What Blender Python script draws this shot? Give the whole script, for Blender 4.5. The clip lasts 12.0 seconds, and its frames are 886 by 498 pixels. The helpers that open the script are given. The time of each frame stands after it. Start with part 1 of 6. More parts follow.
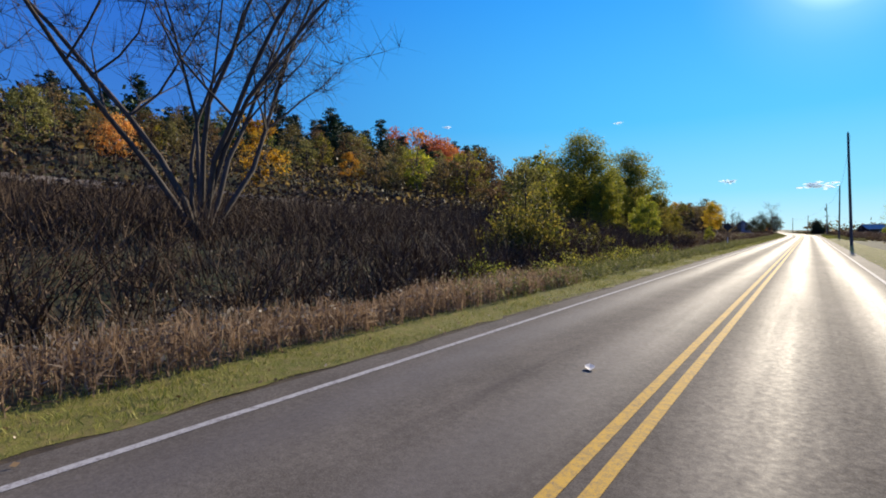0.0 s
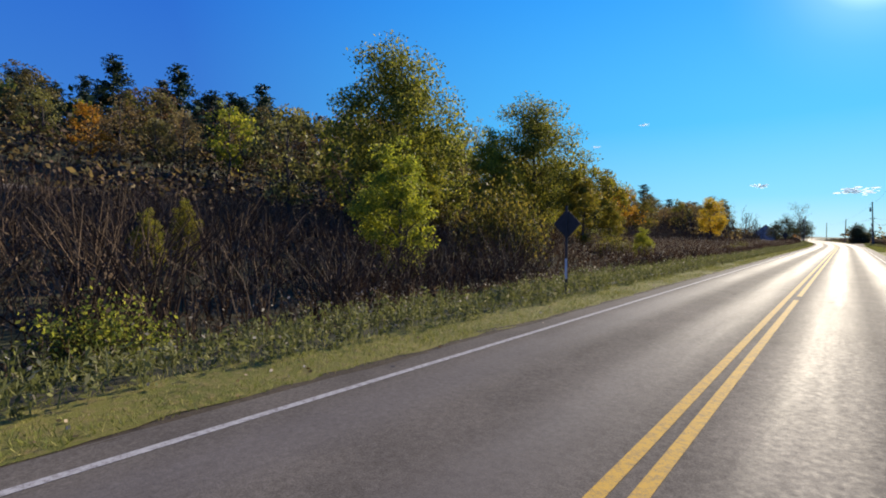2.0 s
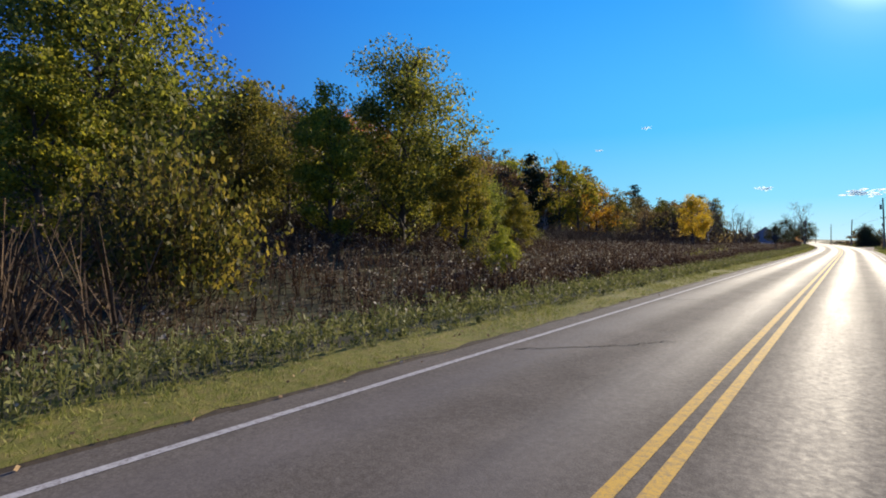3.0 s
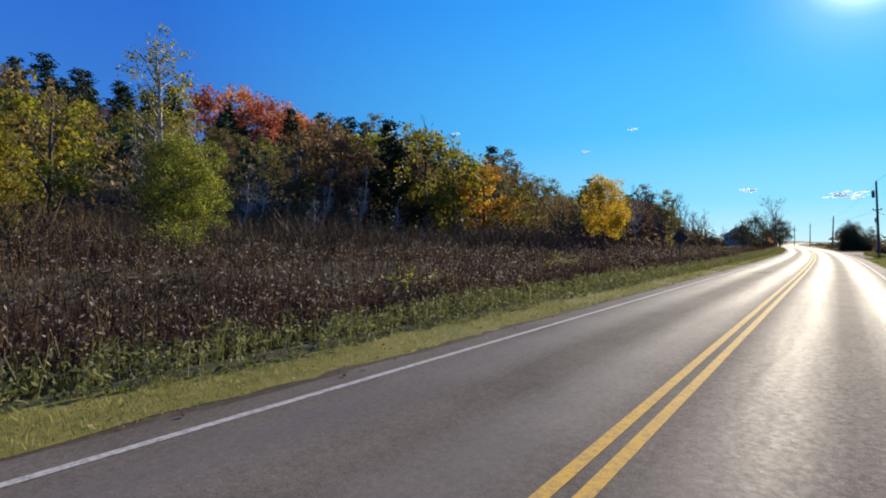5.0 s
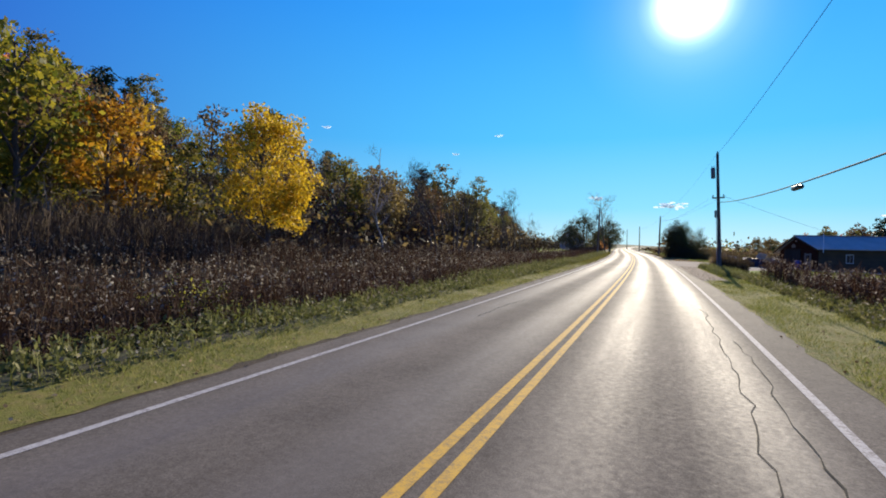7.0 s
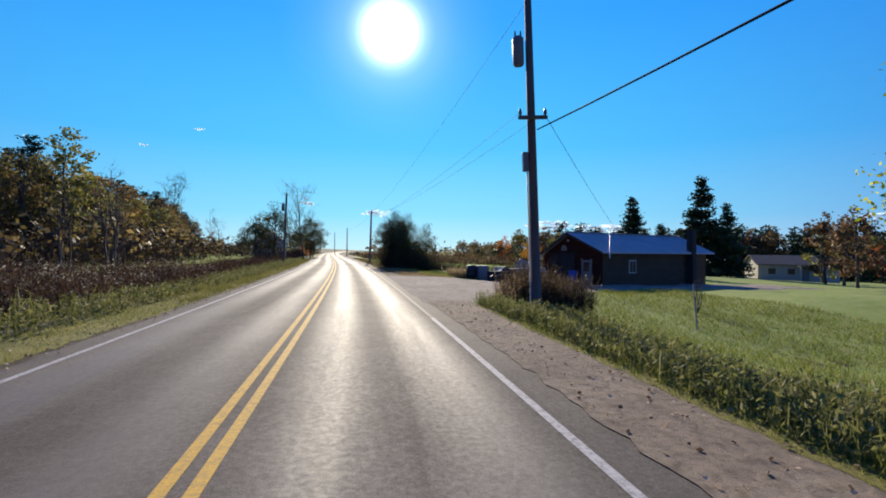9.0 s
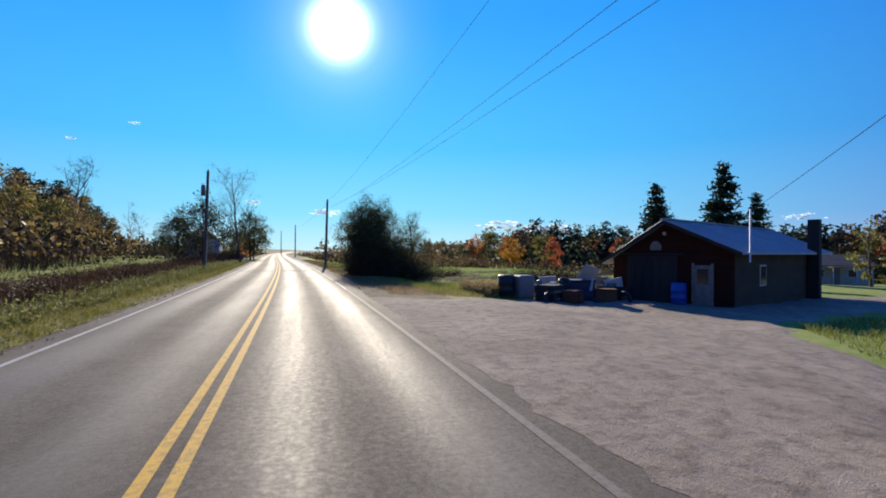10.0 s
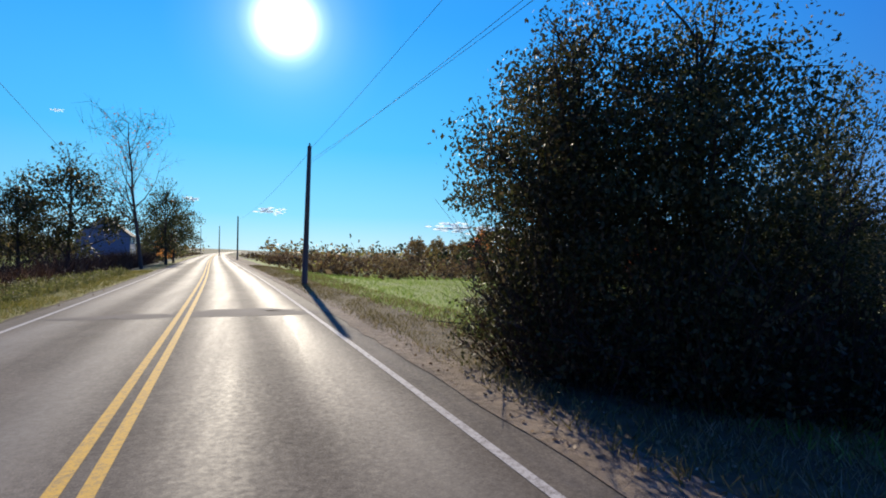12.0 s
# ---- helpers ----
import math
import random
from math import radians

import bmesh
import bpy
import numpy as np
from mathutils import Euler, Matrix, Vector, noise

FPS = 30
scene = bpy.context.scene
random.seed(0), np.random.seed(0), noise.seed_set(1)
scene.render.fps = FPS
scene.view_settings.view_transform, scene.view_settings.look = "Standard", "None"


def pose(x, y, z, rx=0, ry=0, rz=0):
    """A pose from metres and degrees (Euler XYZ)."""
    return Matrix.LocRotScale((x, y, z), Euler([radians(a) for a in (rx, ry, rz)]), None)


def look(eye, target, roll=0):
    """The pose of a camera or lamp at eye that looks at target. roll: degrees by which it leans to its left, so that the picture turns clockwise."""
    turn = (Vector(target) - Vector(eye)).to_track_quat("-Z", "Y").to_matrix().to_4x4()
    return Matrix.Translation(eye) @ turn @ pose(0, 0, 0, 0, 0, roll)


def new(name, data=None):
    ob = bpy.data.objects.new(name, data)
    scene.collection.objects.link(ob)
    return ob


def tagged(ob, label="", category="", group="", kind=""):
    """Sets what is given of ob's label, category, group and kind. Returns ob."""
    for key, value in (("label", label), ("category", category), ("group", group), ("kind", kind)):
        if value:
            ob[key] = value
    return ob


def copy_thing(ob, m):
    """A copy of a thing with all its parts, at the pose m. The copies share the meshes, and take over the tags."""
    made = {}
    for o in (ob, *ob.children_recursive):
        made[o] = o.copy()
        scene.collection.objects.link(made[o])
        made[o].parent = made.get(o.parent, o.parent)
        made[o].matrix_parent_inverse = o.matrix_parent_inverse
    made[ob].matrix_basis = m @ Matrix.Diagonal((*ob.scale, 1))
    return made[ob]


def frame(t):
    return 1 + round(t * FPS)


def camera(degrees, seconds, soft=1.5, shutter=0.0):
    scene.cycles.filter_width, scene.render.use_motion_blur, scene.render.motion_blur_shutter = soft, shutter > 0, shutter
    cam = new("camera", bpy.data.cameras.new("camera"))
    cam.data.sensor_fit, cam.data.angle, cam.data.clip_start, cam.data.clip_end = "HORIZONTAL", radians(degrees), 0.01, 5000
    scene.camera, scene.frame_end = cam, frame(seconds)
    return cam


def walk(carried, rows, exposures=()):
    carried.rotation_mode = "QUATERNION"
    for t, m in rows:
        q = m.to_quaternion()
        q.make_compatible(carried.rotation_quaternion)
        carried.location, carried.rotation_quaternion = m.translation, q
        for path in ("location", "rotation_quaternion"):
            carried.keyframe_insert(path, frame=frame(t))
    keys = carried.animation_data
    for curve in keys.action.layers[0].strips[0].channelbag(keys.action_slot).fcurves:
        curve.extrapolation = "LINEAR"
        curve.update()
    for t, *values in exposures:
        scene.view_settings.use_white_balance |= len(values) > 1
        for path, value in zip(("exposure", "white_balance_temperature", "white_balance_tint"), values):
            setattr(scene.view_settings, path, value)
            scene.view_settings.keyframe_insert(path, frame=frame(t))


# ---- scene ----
cam = camera(83.39, 12.0, soft=1.85, shutter=0.0)

# seconds, x, y, z, yaw to the left, pitch, roll
PATH = [
    (0.0, 1.190, -51.754, 1.652, 36.35, -1.71, 0.69),
    (0.5, 1.163, -40.756, 1.638, 37.58, -1.69, 0.95),
    (1.0, 1.184, -29.846, 1.652, 38.41, -1.31, 1.02),
    (1.5, 1.128, -19.197, 1.667, 38.89, -1.24, 0.27),
    (2.0, 1.092, -9.033, 1.650, 39.06, -1.39, -0.04),
    (2.5, 1.092, 0.695, 1.650, 39.30, -1.08, 0.08),
    (3.0, 1.096, 10.064, 1.633, 39.51, -0.83, 0.29),
    (3.5, 1.164, 19.474, 1.651, 39.56, -0.70, 0.54),
    (5.5, 1.385, 57.098, 1.650, 36.95, -0.86, -0.19),
    (6.0, 1.332, 66.551, 1.607, 34.19, -0.91, -0.15),
    (6.5, 1.383, 75.558, 1.582, 30.22, -0.49, -0.37),
    (7.0, 1.435, 83.885, 1.687, 23.90, -0.78, -1.00),
    (7.5, 1.310, 91.592, 1.601, 13.06, -0.41, -0.66),
    (9.5, 0.393, 121.099, 1.669, -11.75, 0.33, -0.48),
    (10.0, 0.021, 128.243, 1.664, -14.00, 0.26, -0.31),
    (10.5, -0.380, 135.388, 1.649, -15.23, 0.46, -0.68),
    (11.0, -0.734, 142.506, 1.637, -15.87, 0.50, -0.85),
    (11.5, -1.075, 149.368, 1.654, -17.00, 0.65, -1.05),
    (12.0, -1.309, 156.158, 1.683, -19.96, 0.45, -0.75),
]
walk(cam, [(t, pose(x, y, z, 90 + p, r, a)) for t, x, y, z, a, p, r in PATH], [(0.0, 0.0, 6900, 10), (9.3, 0.0, 6750, 10), (12.0, 0.0, 6700, 10)])

# ---- world, sun and exposure ----
SUN_AZ, SUN_EL = 0.036, 0.412
SUN_DIR = Vector((math.sin(SUN_AZ) * math.cos(SUN_EL), math.cos(SUN_AZ) * math.cos(SUN_EL), math.sin(SUN_EL)))


def build_world():
    w = bpy.data.worlds.new("sky")
    scene.world = w
    w.use_nodes = True
    nt = w.node_tree
    nt.nodes.clear()
    out = nt.nodes.new("ShaderNodeOutputWorld")
    sky = nt.nodes.new("ShaderNodeTexSky")
    sky.sky_type = "NISHITA"
    sky.sun_disc = False
    sky.sun_elevation = SUN_EL
    sky.sun_rotation = SUN_AZ
    sky.altitude = 300
    sky.air_density = 1.0
    sky.dust_density = 0.3
    sky.ozone_density = 2.5
    bg = nt.nodes.new("ShaderNodeBackground")
    bg.inputs["Strength"].default_value = 1.0
    # clear deep blue of a dry autumn day: paler towards the horizon and towards the sun
    geo = nt.nodes.new("ShaderNodeTexCoord")
    sep = nt.nodes.new("ShaderNodeSeparateXYZ")
    nt.links.new(geo.outputs["Generated"], sep.inputs[0])
    high = nt.nodes.new("ShaderNodeValToRGB")
    nt.links.new(sep.outputs["Z"], high.inputs["Fac"])
    e = high.color_ramp.elements
    e[0].position, e[0].color = 0.0, (0.46, 0.80, 0.95, 1)
    e[1].position, e[1].color = 1.0, (0.010, 0.10, 0.45, 1)
    for pos, c in ((0.07, (0.20, 0.66, 0.97, 1)), (0.2, (0.055, 0.49, 0.98, 1)), (0.42, (0.014, 0.33, 0.95, 1))):
        k = e.new(pos)
        k.color = c
    dim = nt.nodes.new("ShaderNodeMapRange")
    dim.inputs["From Min"].default_value, dim.inputs["From Max"].default_value = 0.45, 1.0
    dim.inputs["To Min"].default_value, dim.inputs["To Max"].default_value = 0.0, 1.0
    tint = nt.nodes.new("ShaderNodeMix")
    tint.data_type = "RGBA"
    tint.inputs[6].default_value, tint.inputs[7].default_value = (0.55, 0.41, 0.70, 1), (1.18, 1.19, 1.15, 1)
    nt.links.new(dim.outputs[0], tint.inputs[0])
    mul = nt.nodes.new("ShaderNodeVectorMath")
    mul.operation = "MULTIPLY"
    nt.links.new(high.outputs[0], mul.inputs[0])
    nt.links.new(tint.outputs[2], mul.inputs[1])
    base = nt.nodes.new("ShaderNodeVectorMath")
    base.operation = "MULTIPLY_ADD"
    base.inputs[1].default_value = (0.004, 0.004, 0.004)
    nt.links.new(sky.outputs[0], base.inputs[0])
    nt.links.new(mul.outputs[0], base.inputs[2])
    nt.links.new(base.outputs[0], bg.inputs["Color"])
    # the sun itself: a blown-out disc with its aureole
    dot = nt.nodes.new("ShaderNodeVectorMath")
    dot.operation = "DOT_PRODUCT"
    dot.inputs[1].default_value = SUN_DIR
    nt.links.new(geo.outputs["Generated"], dot.inputs[0])
    nt.links.new(dot.outputs["Value"], dim.inputs["Value"])
    ang = nt.nodes.new("ShaderNodeMath")
    ang.operation = "ARCCOSINE"
    nt.links.new(dot.outputs["Value"], ang.inputs[0])
    ramp = nt.nodes.new("ShaderNodeValToRGB")
    mr = nt.nodes.new("ShaderNodeMapRange")
    mr.inputs["From Min"].default_value = 0.0
    mr.inputs["From Max"].default_value = 0.20
    nt.links.new(ang.outputs[0], mr.inputs["Value"])
    nt.links.new(mr.outputs[0], ramp.inputs["Fac"])
    els = ramp.color_ramp.elements
    els[0].position, els[0].color = 0.0, (1, 1, 0.97, 1)
    els[1].position, els[1].color = 1.0, (0, 0, 0, 1)
    for pos, v in ((0.22, 1.0), (0.27, 0.55), (0.33, 0.26), (0.42, 0.11), (0.65, 0.03)):
        e = els.new(pos)
        e.color = (v * 0.9, v * 0.97, v, 1)
    ramp.color_ramp.interpolation = "B_SPLINE"
    em = nt.nodes.new("ShaderNodeBackground")
    em.inputs["Strength"].default_value = 1.5
    nt.links.new(ramp.outputs[0], em.inputs["Color"])
    add = nt.nodes.new("ShaderNodeAddShader")
    nt.links.new(bg.outputs[0], add.inputs[0])
    nt.links.new(em.outputs[0], add.inputs[1])
    nt.links.new(add.outputs[0], out.inputs["Surface"])


build_world()
sun = new("sun", bpy.data.lights.new("sun", "SUN"))
sun.data.energy = 7.0
sun.data.angle = radians(0.53)
sun.data.color = (1.0, 0.90, 0.74)
sun.matrix_world = look(SUN_DIR * 500, (0, 0, 0))

# ---- materials ----


class Nodes:
    """A small builder for node materials."""

    def __init__(self, name):
        self.m = bpy.data.materials.new(name)
        self.m.use_nodes = True
        self.t = self.m.node_tree
        self.t.nodes.clear()
        self.out = self.t.nodes.new("ShaderNodeOutputMaterial")

    def n(self, kind, **kw):
        node = self.t.nodes.new("ShaderNode" + kind)
        for k, v in kw.items():
            node.inputs[k].default_value = v
        return node

    def link(self, a, b):
        self.t.links.new(a, b)

    def coords(self, scale=1.0, world=True):
        g = self.n("NewGeometry") if world else self.n("TexCoord")
        mp = self.n("Mapping")
        mp.inputs["Scale"].default_value = (scale, scale, scale) if not hasattr(scale, "__len__") else scale
        self.link(g.outputs["Position"] if world else g.outputs["Object"], mp.inputs["Vector"])
        return mp.outputs[0]

    def noise(self, scale, detail=4.0, rough=0.6, vec=None):
        t = self.n("TexNoise", Scale=scale, Detail=detail, Roughness=rough)
        self.link(vec if vec is not None else self.coords(), t.inputs["Vector"])
        return t.outputs["Fac"]

    def ramp(self, fac, *stops):
        r = self.n("ValToRGB")
        e = r.color_ramp.elements
        e[0].position, e[0].color = stops[0][0], (*stops[0][1], 1)
        e[1].position, e[1].color = stops[-1][0], (*stops[-1][1], 1)
        for p, c in stops[1:-1]:
            k = e.new(p)
            k.color = (*c, 1)
        self.link(fac, r.inputs["Fac"])
        return r.outputs["Color"]

    def mix(self, fac, a, b, mode="MIX"):
        m = self.t.nodes.new("ShaderNodeMix")
        m.data_type, m.blend_type = "RGBA", mode
        for sock, v in ((m.inputs[0], fac), (m.inputs[6], a), (m.inputs[7], b)):
            if isinstance(v, (int, float)):
                sock.default_value = v
            elif isinstance(v, tuple):
                sock.default_value = (*v, 1)
            else:
                self.link(v, sock)
        return m.outputs[2]

    def math(self, op, a, b=0.0, clamp=False):
        m = self.n("Math")
        m.operation, m.use_clamp = op, clamp
        for i, v in enumerate((a, b)):
            if isinstance(v, (int, float)):
                m.inputs[i].default_value = v
            else:
                self.link(v, m.inputs[i])
        return m.outputs[0]

    def range(self, v, a, b, c=0.0, d=1.0):
        m = self.n("MapRange")
        for k, x in (("From Min", a), ("From Max", b), ("To Min", c), ("To Max", d)):
            m.inputs[k].default_value = x
        self.link(v, m.inputs["Value"])
        return m.outputs[0]

    def bump(self, height, strength=0.3, dist=0.02):
        b = self.n("Bump", Strength=strength, Distance=dist)
        self.link(height, b.inputs["Height"])
        return b.outputs["Normal"]

    def surface(self, color, rough=0.8, metal=0.0, spec=0.5, normal=None):
        p = self.n("BsdfPrincipled", Metallic=metal)
        p.inputs["Specular IOR Level"].default_value = spec
        for key, v in (("Base Color", color), ("Roughness", rough)):
            if isinstance(v, tuple):
                p.inputs[key].default_value = (*v, 1)
            elif isinstance(v, (int, float)):
                p.inputs[key].default_value = v
            else:
                self.link(v, p.inputs[key])
        if normal is not None:
            self.link(normal, p.inputs["Normal"])
        self.link(p.outputs[0], self.out.inputs["Surface"])
        self.p = p
        return self.m


def plain(name, a, b, scale=6.0, rough=0.8, metal=0.0, spec=0.4, bump=0.2, stretch=(1, 1, 1)):
    """A two-tone surface with grain at two scales."""
    s = Nodes(name)
    v = s.coords(stretch, world=False)
    big = s.noise(scale * 0.25, 3, 0.6, v)
    fine = s.noise(scale * 5, 4, 0.7, v)
    f = s.math("ADD", s.math("MULTIPLY", big, 0.6), s.math("MULTIPLY", fine, 0.4))
    return s.surface(s.ramp(f, (0.3, a), (0.7, b)), rough, metal, spec, s.bump(fine, bump, 0.01))


def foliage(name, stops, through_light=0.35, rough=0.6, vary=0.25):
    """Leaves: each leaf of its own tint, each plant a little off; some light passes through."""
    s = Nodes(name)
    g = s.n("NewGeometry")
    o = s.n("ObjectInfo")
    col = s.ramp(g.outputs["Random Per Island"], *stops)
    shift = s.n("HueSaturation")
    s.link(col, shift.inputs["Color"])
    s.link(s.range(o.outputs["Random"], 0, 1, 0.5 - vary * 0.09, 0.5 + vary * 0.09), shift.inputs["Hue"])
    s.link(s.range(o.outputs["Random"], 0, 1, 1 - vary, 1 + vary), shift.inputs["Value"])
    d = s.n("BsdfPrincipled", Roughness=rough)
    d.inputs["Specular IOR Level"].default_value = 0.3
    tr = s.n("BsdfTranslucent")
    s.link(shift.outputs[0], d.inputs["Base Color"])
    s.link(shift.outputs[0], tr.inputs["Color"])
    mx = s.n("MixShader", Fac=through_light)
    s.link(d.outputs[0], mx.inputs[1])
    s.link(tr.outputs[0], mx.inputs[2])
    s.link(mx.outputs[0], s.out.inputs["Surface"])
    return s.m


def asphalt():
    """Worn grey-brown road surface; its wheel tracks are polished smoother."""
    s = Nodes("asphalt")
    uv = s.n("UVMap")
    sep = s.n("SeparateXYZ")
    s.link(uv.outputs[0], sep.inputs[0])
    across = sep.outputs[0]
    v = s.coords()
    stone = s.noise(60, 2, 0.85, v)
    grit = s.noise(16, 4, 0.75, v)
    blot = s.noise(0.9, 5, 0.65, v)
    long_v = s.coords((2.2, 0.12, 1))
    streak = s.noise(1.0, 5, 0.6, long_v)
    track = None
    for c in (-2.45, -0.75, 0.85, 2.35):
        d = s.math("ABSOLUTE", s.math("SUBTRACT", across, c))
        k = s.range(d, 0.15, 0.62, 1.0, 0.0)
        track = k if track is None else s.math("MAXIMUM", track, k)
    base = s.ramp(blot, (0.25, (0.086, 0.073, 0.058)), (0.5, (0.122, 0.104, 0.082)), (0.8, (0.158, 0.135, 0.107)))
    base = s.mix(0.26, base, s.ramp(stone, (0.3, (0.02, 0.018, 0.018)), (0.72, (0.34, 0.30, 0.27))))
    base = s.mix(0.4, base, s.ramp(grit, (0.3, (0.5, 0.5, 0.5)), (0.7, (1.5, 1.5, 1.5))), "MULTIPLY")
    cloudy = s.noise(0.33, 6, 0.7, s.coords((1.0, 0.45, 1)))
    base = s.mix(0.8, base, s.ramp(cloudy, (0.3, (0.72, 0.70, 0.69)), (0.5, (0.98, 0.98, 0.98)), (0.68, (1.28, 1.27, 1.26))), "MULTIPLY")
    base = s.mix(s.range(streak, 0.58, 0.76, 0.0, 0.5), base, (0.05, 0.042, 0.04))
    base = s.mix(s.math("MULTIPLY", track, 0.3), base, (0.15, 0.13, 0.12))
    polish = s.math("MULTIPLY", track, s.range(streak, 0.3, 0.7, 0.5, 1.0))
    rough = s.math("SUBTRACT", s.range(grit, 0.3, 0.7, 0.88, 0.72), s.math("MULTIPLY", polish, 0.16))
    h = s.math("ADD", stone, s.math("MULTIPLY", grit, 0.8))
    m = s.surface(base, rough, 0.0, 0.1, s.bump(h, 0.2, 0.008))
    s.link(s.range(polish, 0.0, 1.0, 0.05, 0.15), s.p.inputs["Specular IOR Level"])
    return m


def stain():
    """Oil soaked into the asphalt in broken blotches."""
    s = Nodes("oil_stained_asphalt")
    v = s.coords()
    blot, grit = s.noise(3.5, 5, 0.7, v), s.noise(30, 3, 0.8, v)
    m = s.surface(s.ramp(grit, (0.3, (0.03, 0.026, 0.023)), (0.7, (0.085, 0.073, 0.064))), 0.9, 0.0, 0.03)
    s.link(s.range(blot, 0.44, 0.66, 0.0, 0.75), s.p.inputs["Alpha"])
    return m


def paint(name, colour, worn):
    s = Nodes(name)
    v = s.coords()
    wear = s.noise(14, 6, 0.75, v)
    chip = s.noise(70, 3, 0.7, v)
    f = s.math("ADD", s.math("MULTIPLY", wear, 0.6), s.math("MULTIPLY", chip, 0.4))
    col = s.mix(s.range(f, 0.46, 0.62), colour, worn)
    return s.surface(col, 0.78, 0.0, 0.12, s.bump(chip, 0.3, 0.004))


def soil(name, a, b, c, scale=1.0, bump=0.6):
    s = Nodes(name)
    v = s.coords()
    big = s.noise(0.35 * scale, 5, 0.65, v)
    mid = s.noise(3.0 * scale, 5, 0.7, v)
    fine = s.noise(40 * scale, 3, 0.8, v)
    col = s.mix(s.range(big, 0.35, 0.65), a, b)
    col = s.mix(s.range(mid, 0.45, 0.7), col, c)
    col = s.mix(0.35, col, s.ramp(fine, (0.3, (0.3, 0.3, 0.3)), (0.7, (1.6, 1.6, 1.6))), "MULTIPLY")
    h = s.math("ADD", s.math("MULTIPLY", mid, 0.8), s.math("MULTIPLY", fine, 0.4))
    return s.surface(col, 0.95, 0.0, 0.2, s.bump(h, bump, 0.05))


M_ASPHALT = asphalt()
M_YELLOW = paint("yellow_paint", (0.62, 0.37, 0.065), (0.30, 0.21, 0.10))
M_WHITE = paint("white_paint", (0.44, 0.42, 0.40), (0.17, 0.15, 0.14))
M_FADED = paint("faded_paint", (0.21, 0.185, 0.16), (0.13, 0.11, 0.095))
M_CRACK = plain("crack_tar", (0.004, 0.004, 0.004), (0.03, 0.028, 0.027), 8, 0.85, 0.0, 0.12)
M_DRYCRACK = plain("open_crack", (0.004, 0.004, 0.004), (0.02, 0.018, 0.017), 8, 1.0, 0.0, 0.0)
M_SHOULDER = soil("dirt_shoulder", (0.21, 0.16, 0.115), (0.32, 0.25, 0.18), (0.13, 0.095, 0.066), 2.0, 0.9)
M_STAIN = stain()
M_PALE = plain("pale_asphalt", (0.115, 0.10, 0.09), (0.16, 0.14, 0.126), 3, 0.85, 0.0, 0.06)
M_DEADGRASS = soil("dead_grass_and_dirt", (0.15, 0.115, 0.07), (0.19, 0.15, 0.085), (0.10, 0.073, 0.048), 1.6, 1.0)
M_GROUND = soil("rough_ground", (0.055, 0.045, 0.028), (0.075, 0.085, 0.03), (0.10, 0.085, 0.05))
M_VERGE = soil("mown_verge", (0.14, 0.15, 0.03), (0.24, 0.22, 0.05), (0.28, 0.21, 0.08), 2.0, 1.0)
M_FIELD = soil("mown_field", (0.16, 0.22, 0.035), (0.22, 0.28, 0.055), (0.28, 0.28, 0.11), 0.7)
M_DIRT = soil("dirt_edge", (0.075, 0.055, 0.035), (0.11, 0.085, 0.055), (0.05, 0.04, 0.028), 2.5)
M_GRAVEL = soil("gravel", (0.25, 0.205, 0.165), (0.36, 0.30, 0.24), (0.165, 0.132, 0.103), 1.2, 1.0)

LEAF = {
    "green": foliage("green_leaves", ((0, (0.05, 0.066, 0.014)), (0.5, (0.18, 0.185, 0.028)), (1, (0.45, 0.38, 0.055))), 0.55),
    "lime": foliage("yellow_green_leaves", ((0, (0.11, 0.14, 0.018)), (0.5, (0.27, 0.26, 0.03)), (1, (0.50, 0.42, 0.04))), 0.55),
    "yellow": foliage("yellow_leaves", ((0, (0.28, 0.15, 0.014)), (0.5, (0.54, 0.29, 0.02)), (1, (0.72, 0.43, 0.045))), 0.45),
    "orange": foliage("orange_leaves", ((0, (0.42, 0.13, 0.04)), (0.5, (0.62, 0.21, 0.06)), (1, (0.72, 0.33, 0.10))), 0.45),
    "rust": foliage("rust_brown_leaves", ((0, (0.08, 0.053, 0.024)), (0.5, (0.18, 0.118, 0.048)), (1, (0.33, 0.215, 0.08))), 0.42),
    "olive": foliage("olive_leaves", ((0, (0.08, 0.074, 0.022)), (0.5, (0.17, 0.147, 0.038)), (1, (0.32, 0.265, 0.075))), 0.42),
    "needle": foliage("pine_needles", ((0, (0.012, 0.028, 0.010)), (0.6, (0.025, 0.05, 0.016)), (1, (0.055, 0.08, 0.03))), 0.12),
    "dark": foliage("dark_shrub_leaves", ((0, (0.03, 0.04, 0.014)), (0.6, (0.07, 0.08, 0.026)), (1, (0.17, 0.14, 0.065))), 0.35),
}
M_WEED = foliage("dry_weed", ((0, (0.03, 0.017, 0.009)), (0.45, (0.07, 0.04, 0.018)), (0.8, (0.125, 0.078, 0.038)), (1, (0.24, 0.165, 0.095))), 0.25, 0.8)
M_GREENWEED = foliage("green_weed", ((0, (0.075, 0.08, 0.022)), (0.5, (0.15, 0.155, 0.043)), (0.85, (0.235, 0.225, 0.075)), (1, (0.36, 0.32, 0.17))), 0.42, 0.7)
M_TAN = foliage("tan_grass", ((0, (0.15, 0.10, 0.05)), (0.5, (0.33, 0.235, 0.12)), (1, (0.52, 0.41, 0.25))), 0.45, 0.8)
M_BLADE = foliage("verge_grass_blades", ((0, (0.12, 0.14, 0.02)), (0.5, (0.24, 0.23, 0.045)), (1, (0.42, 0.34, 0.11))), 0.3, 0.7)
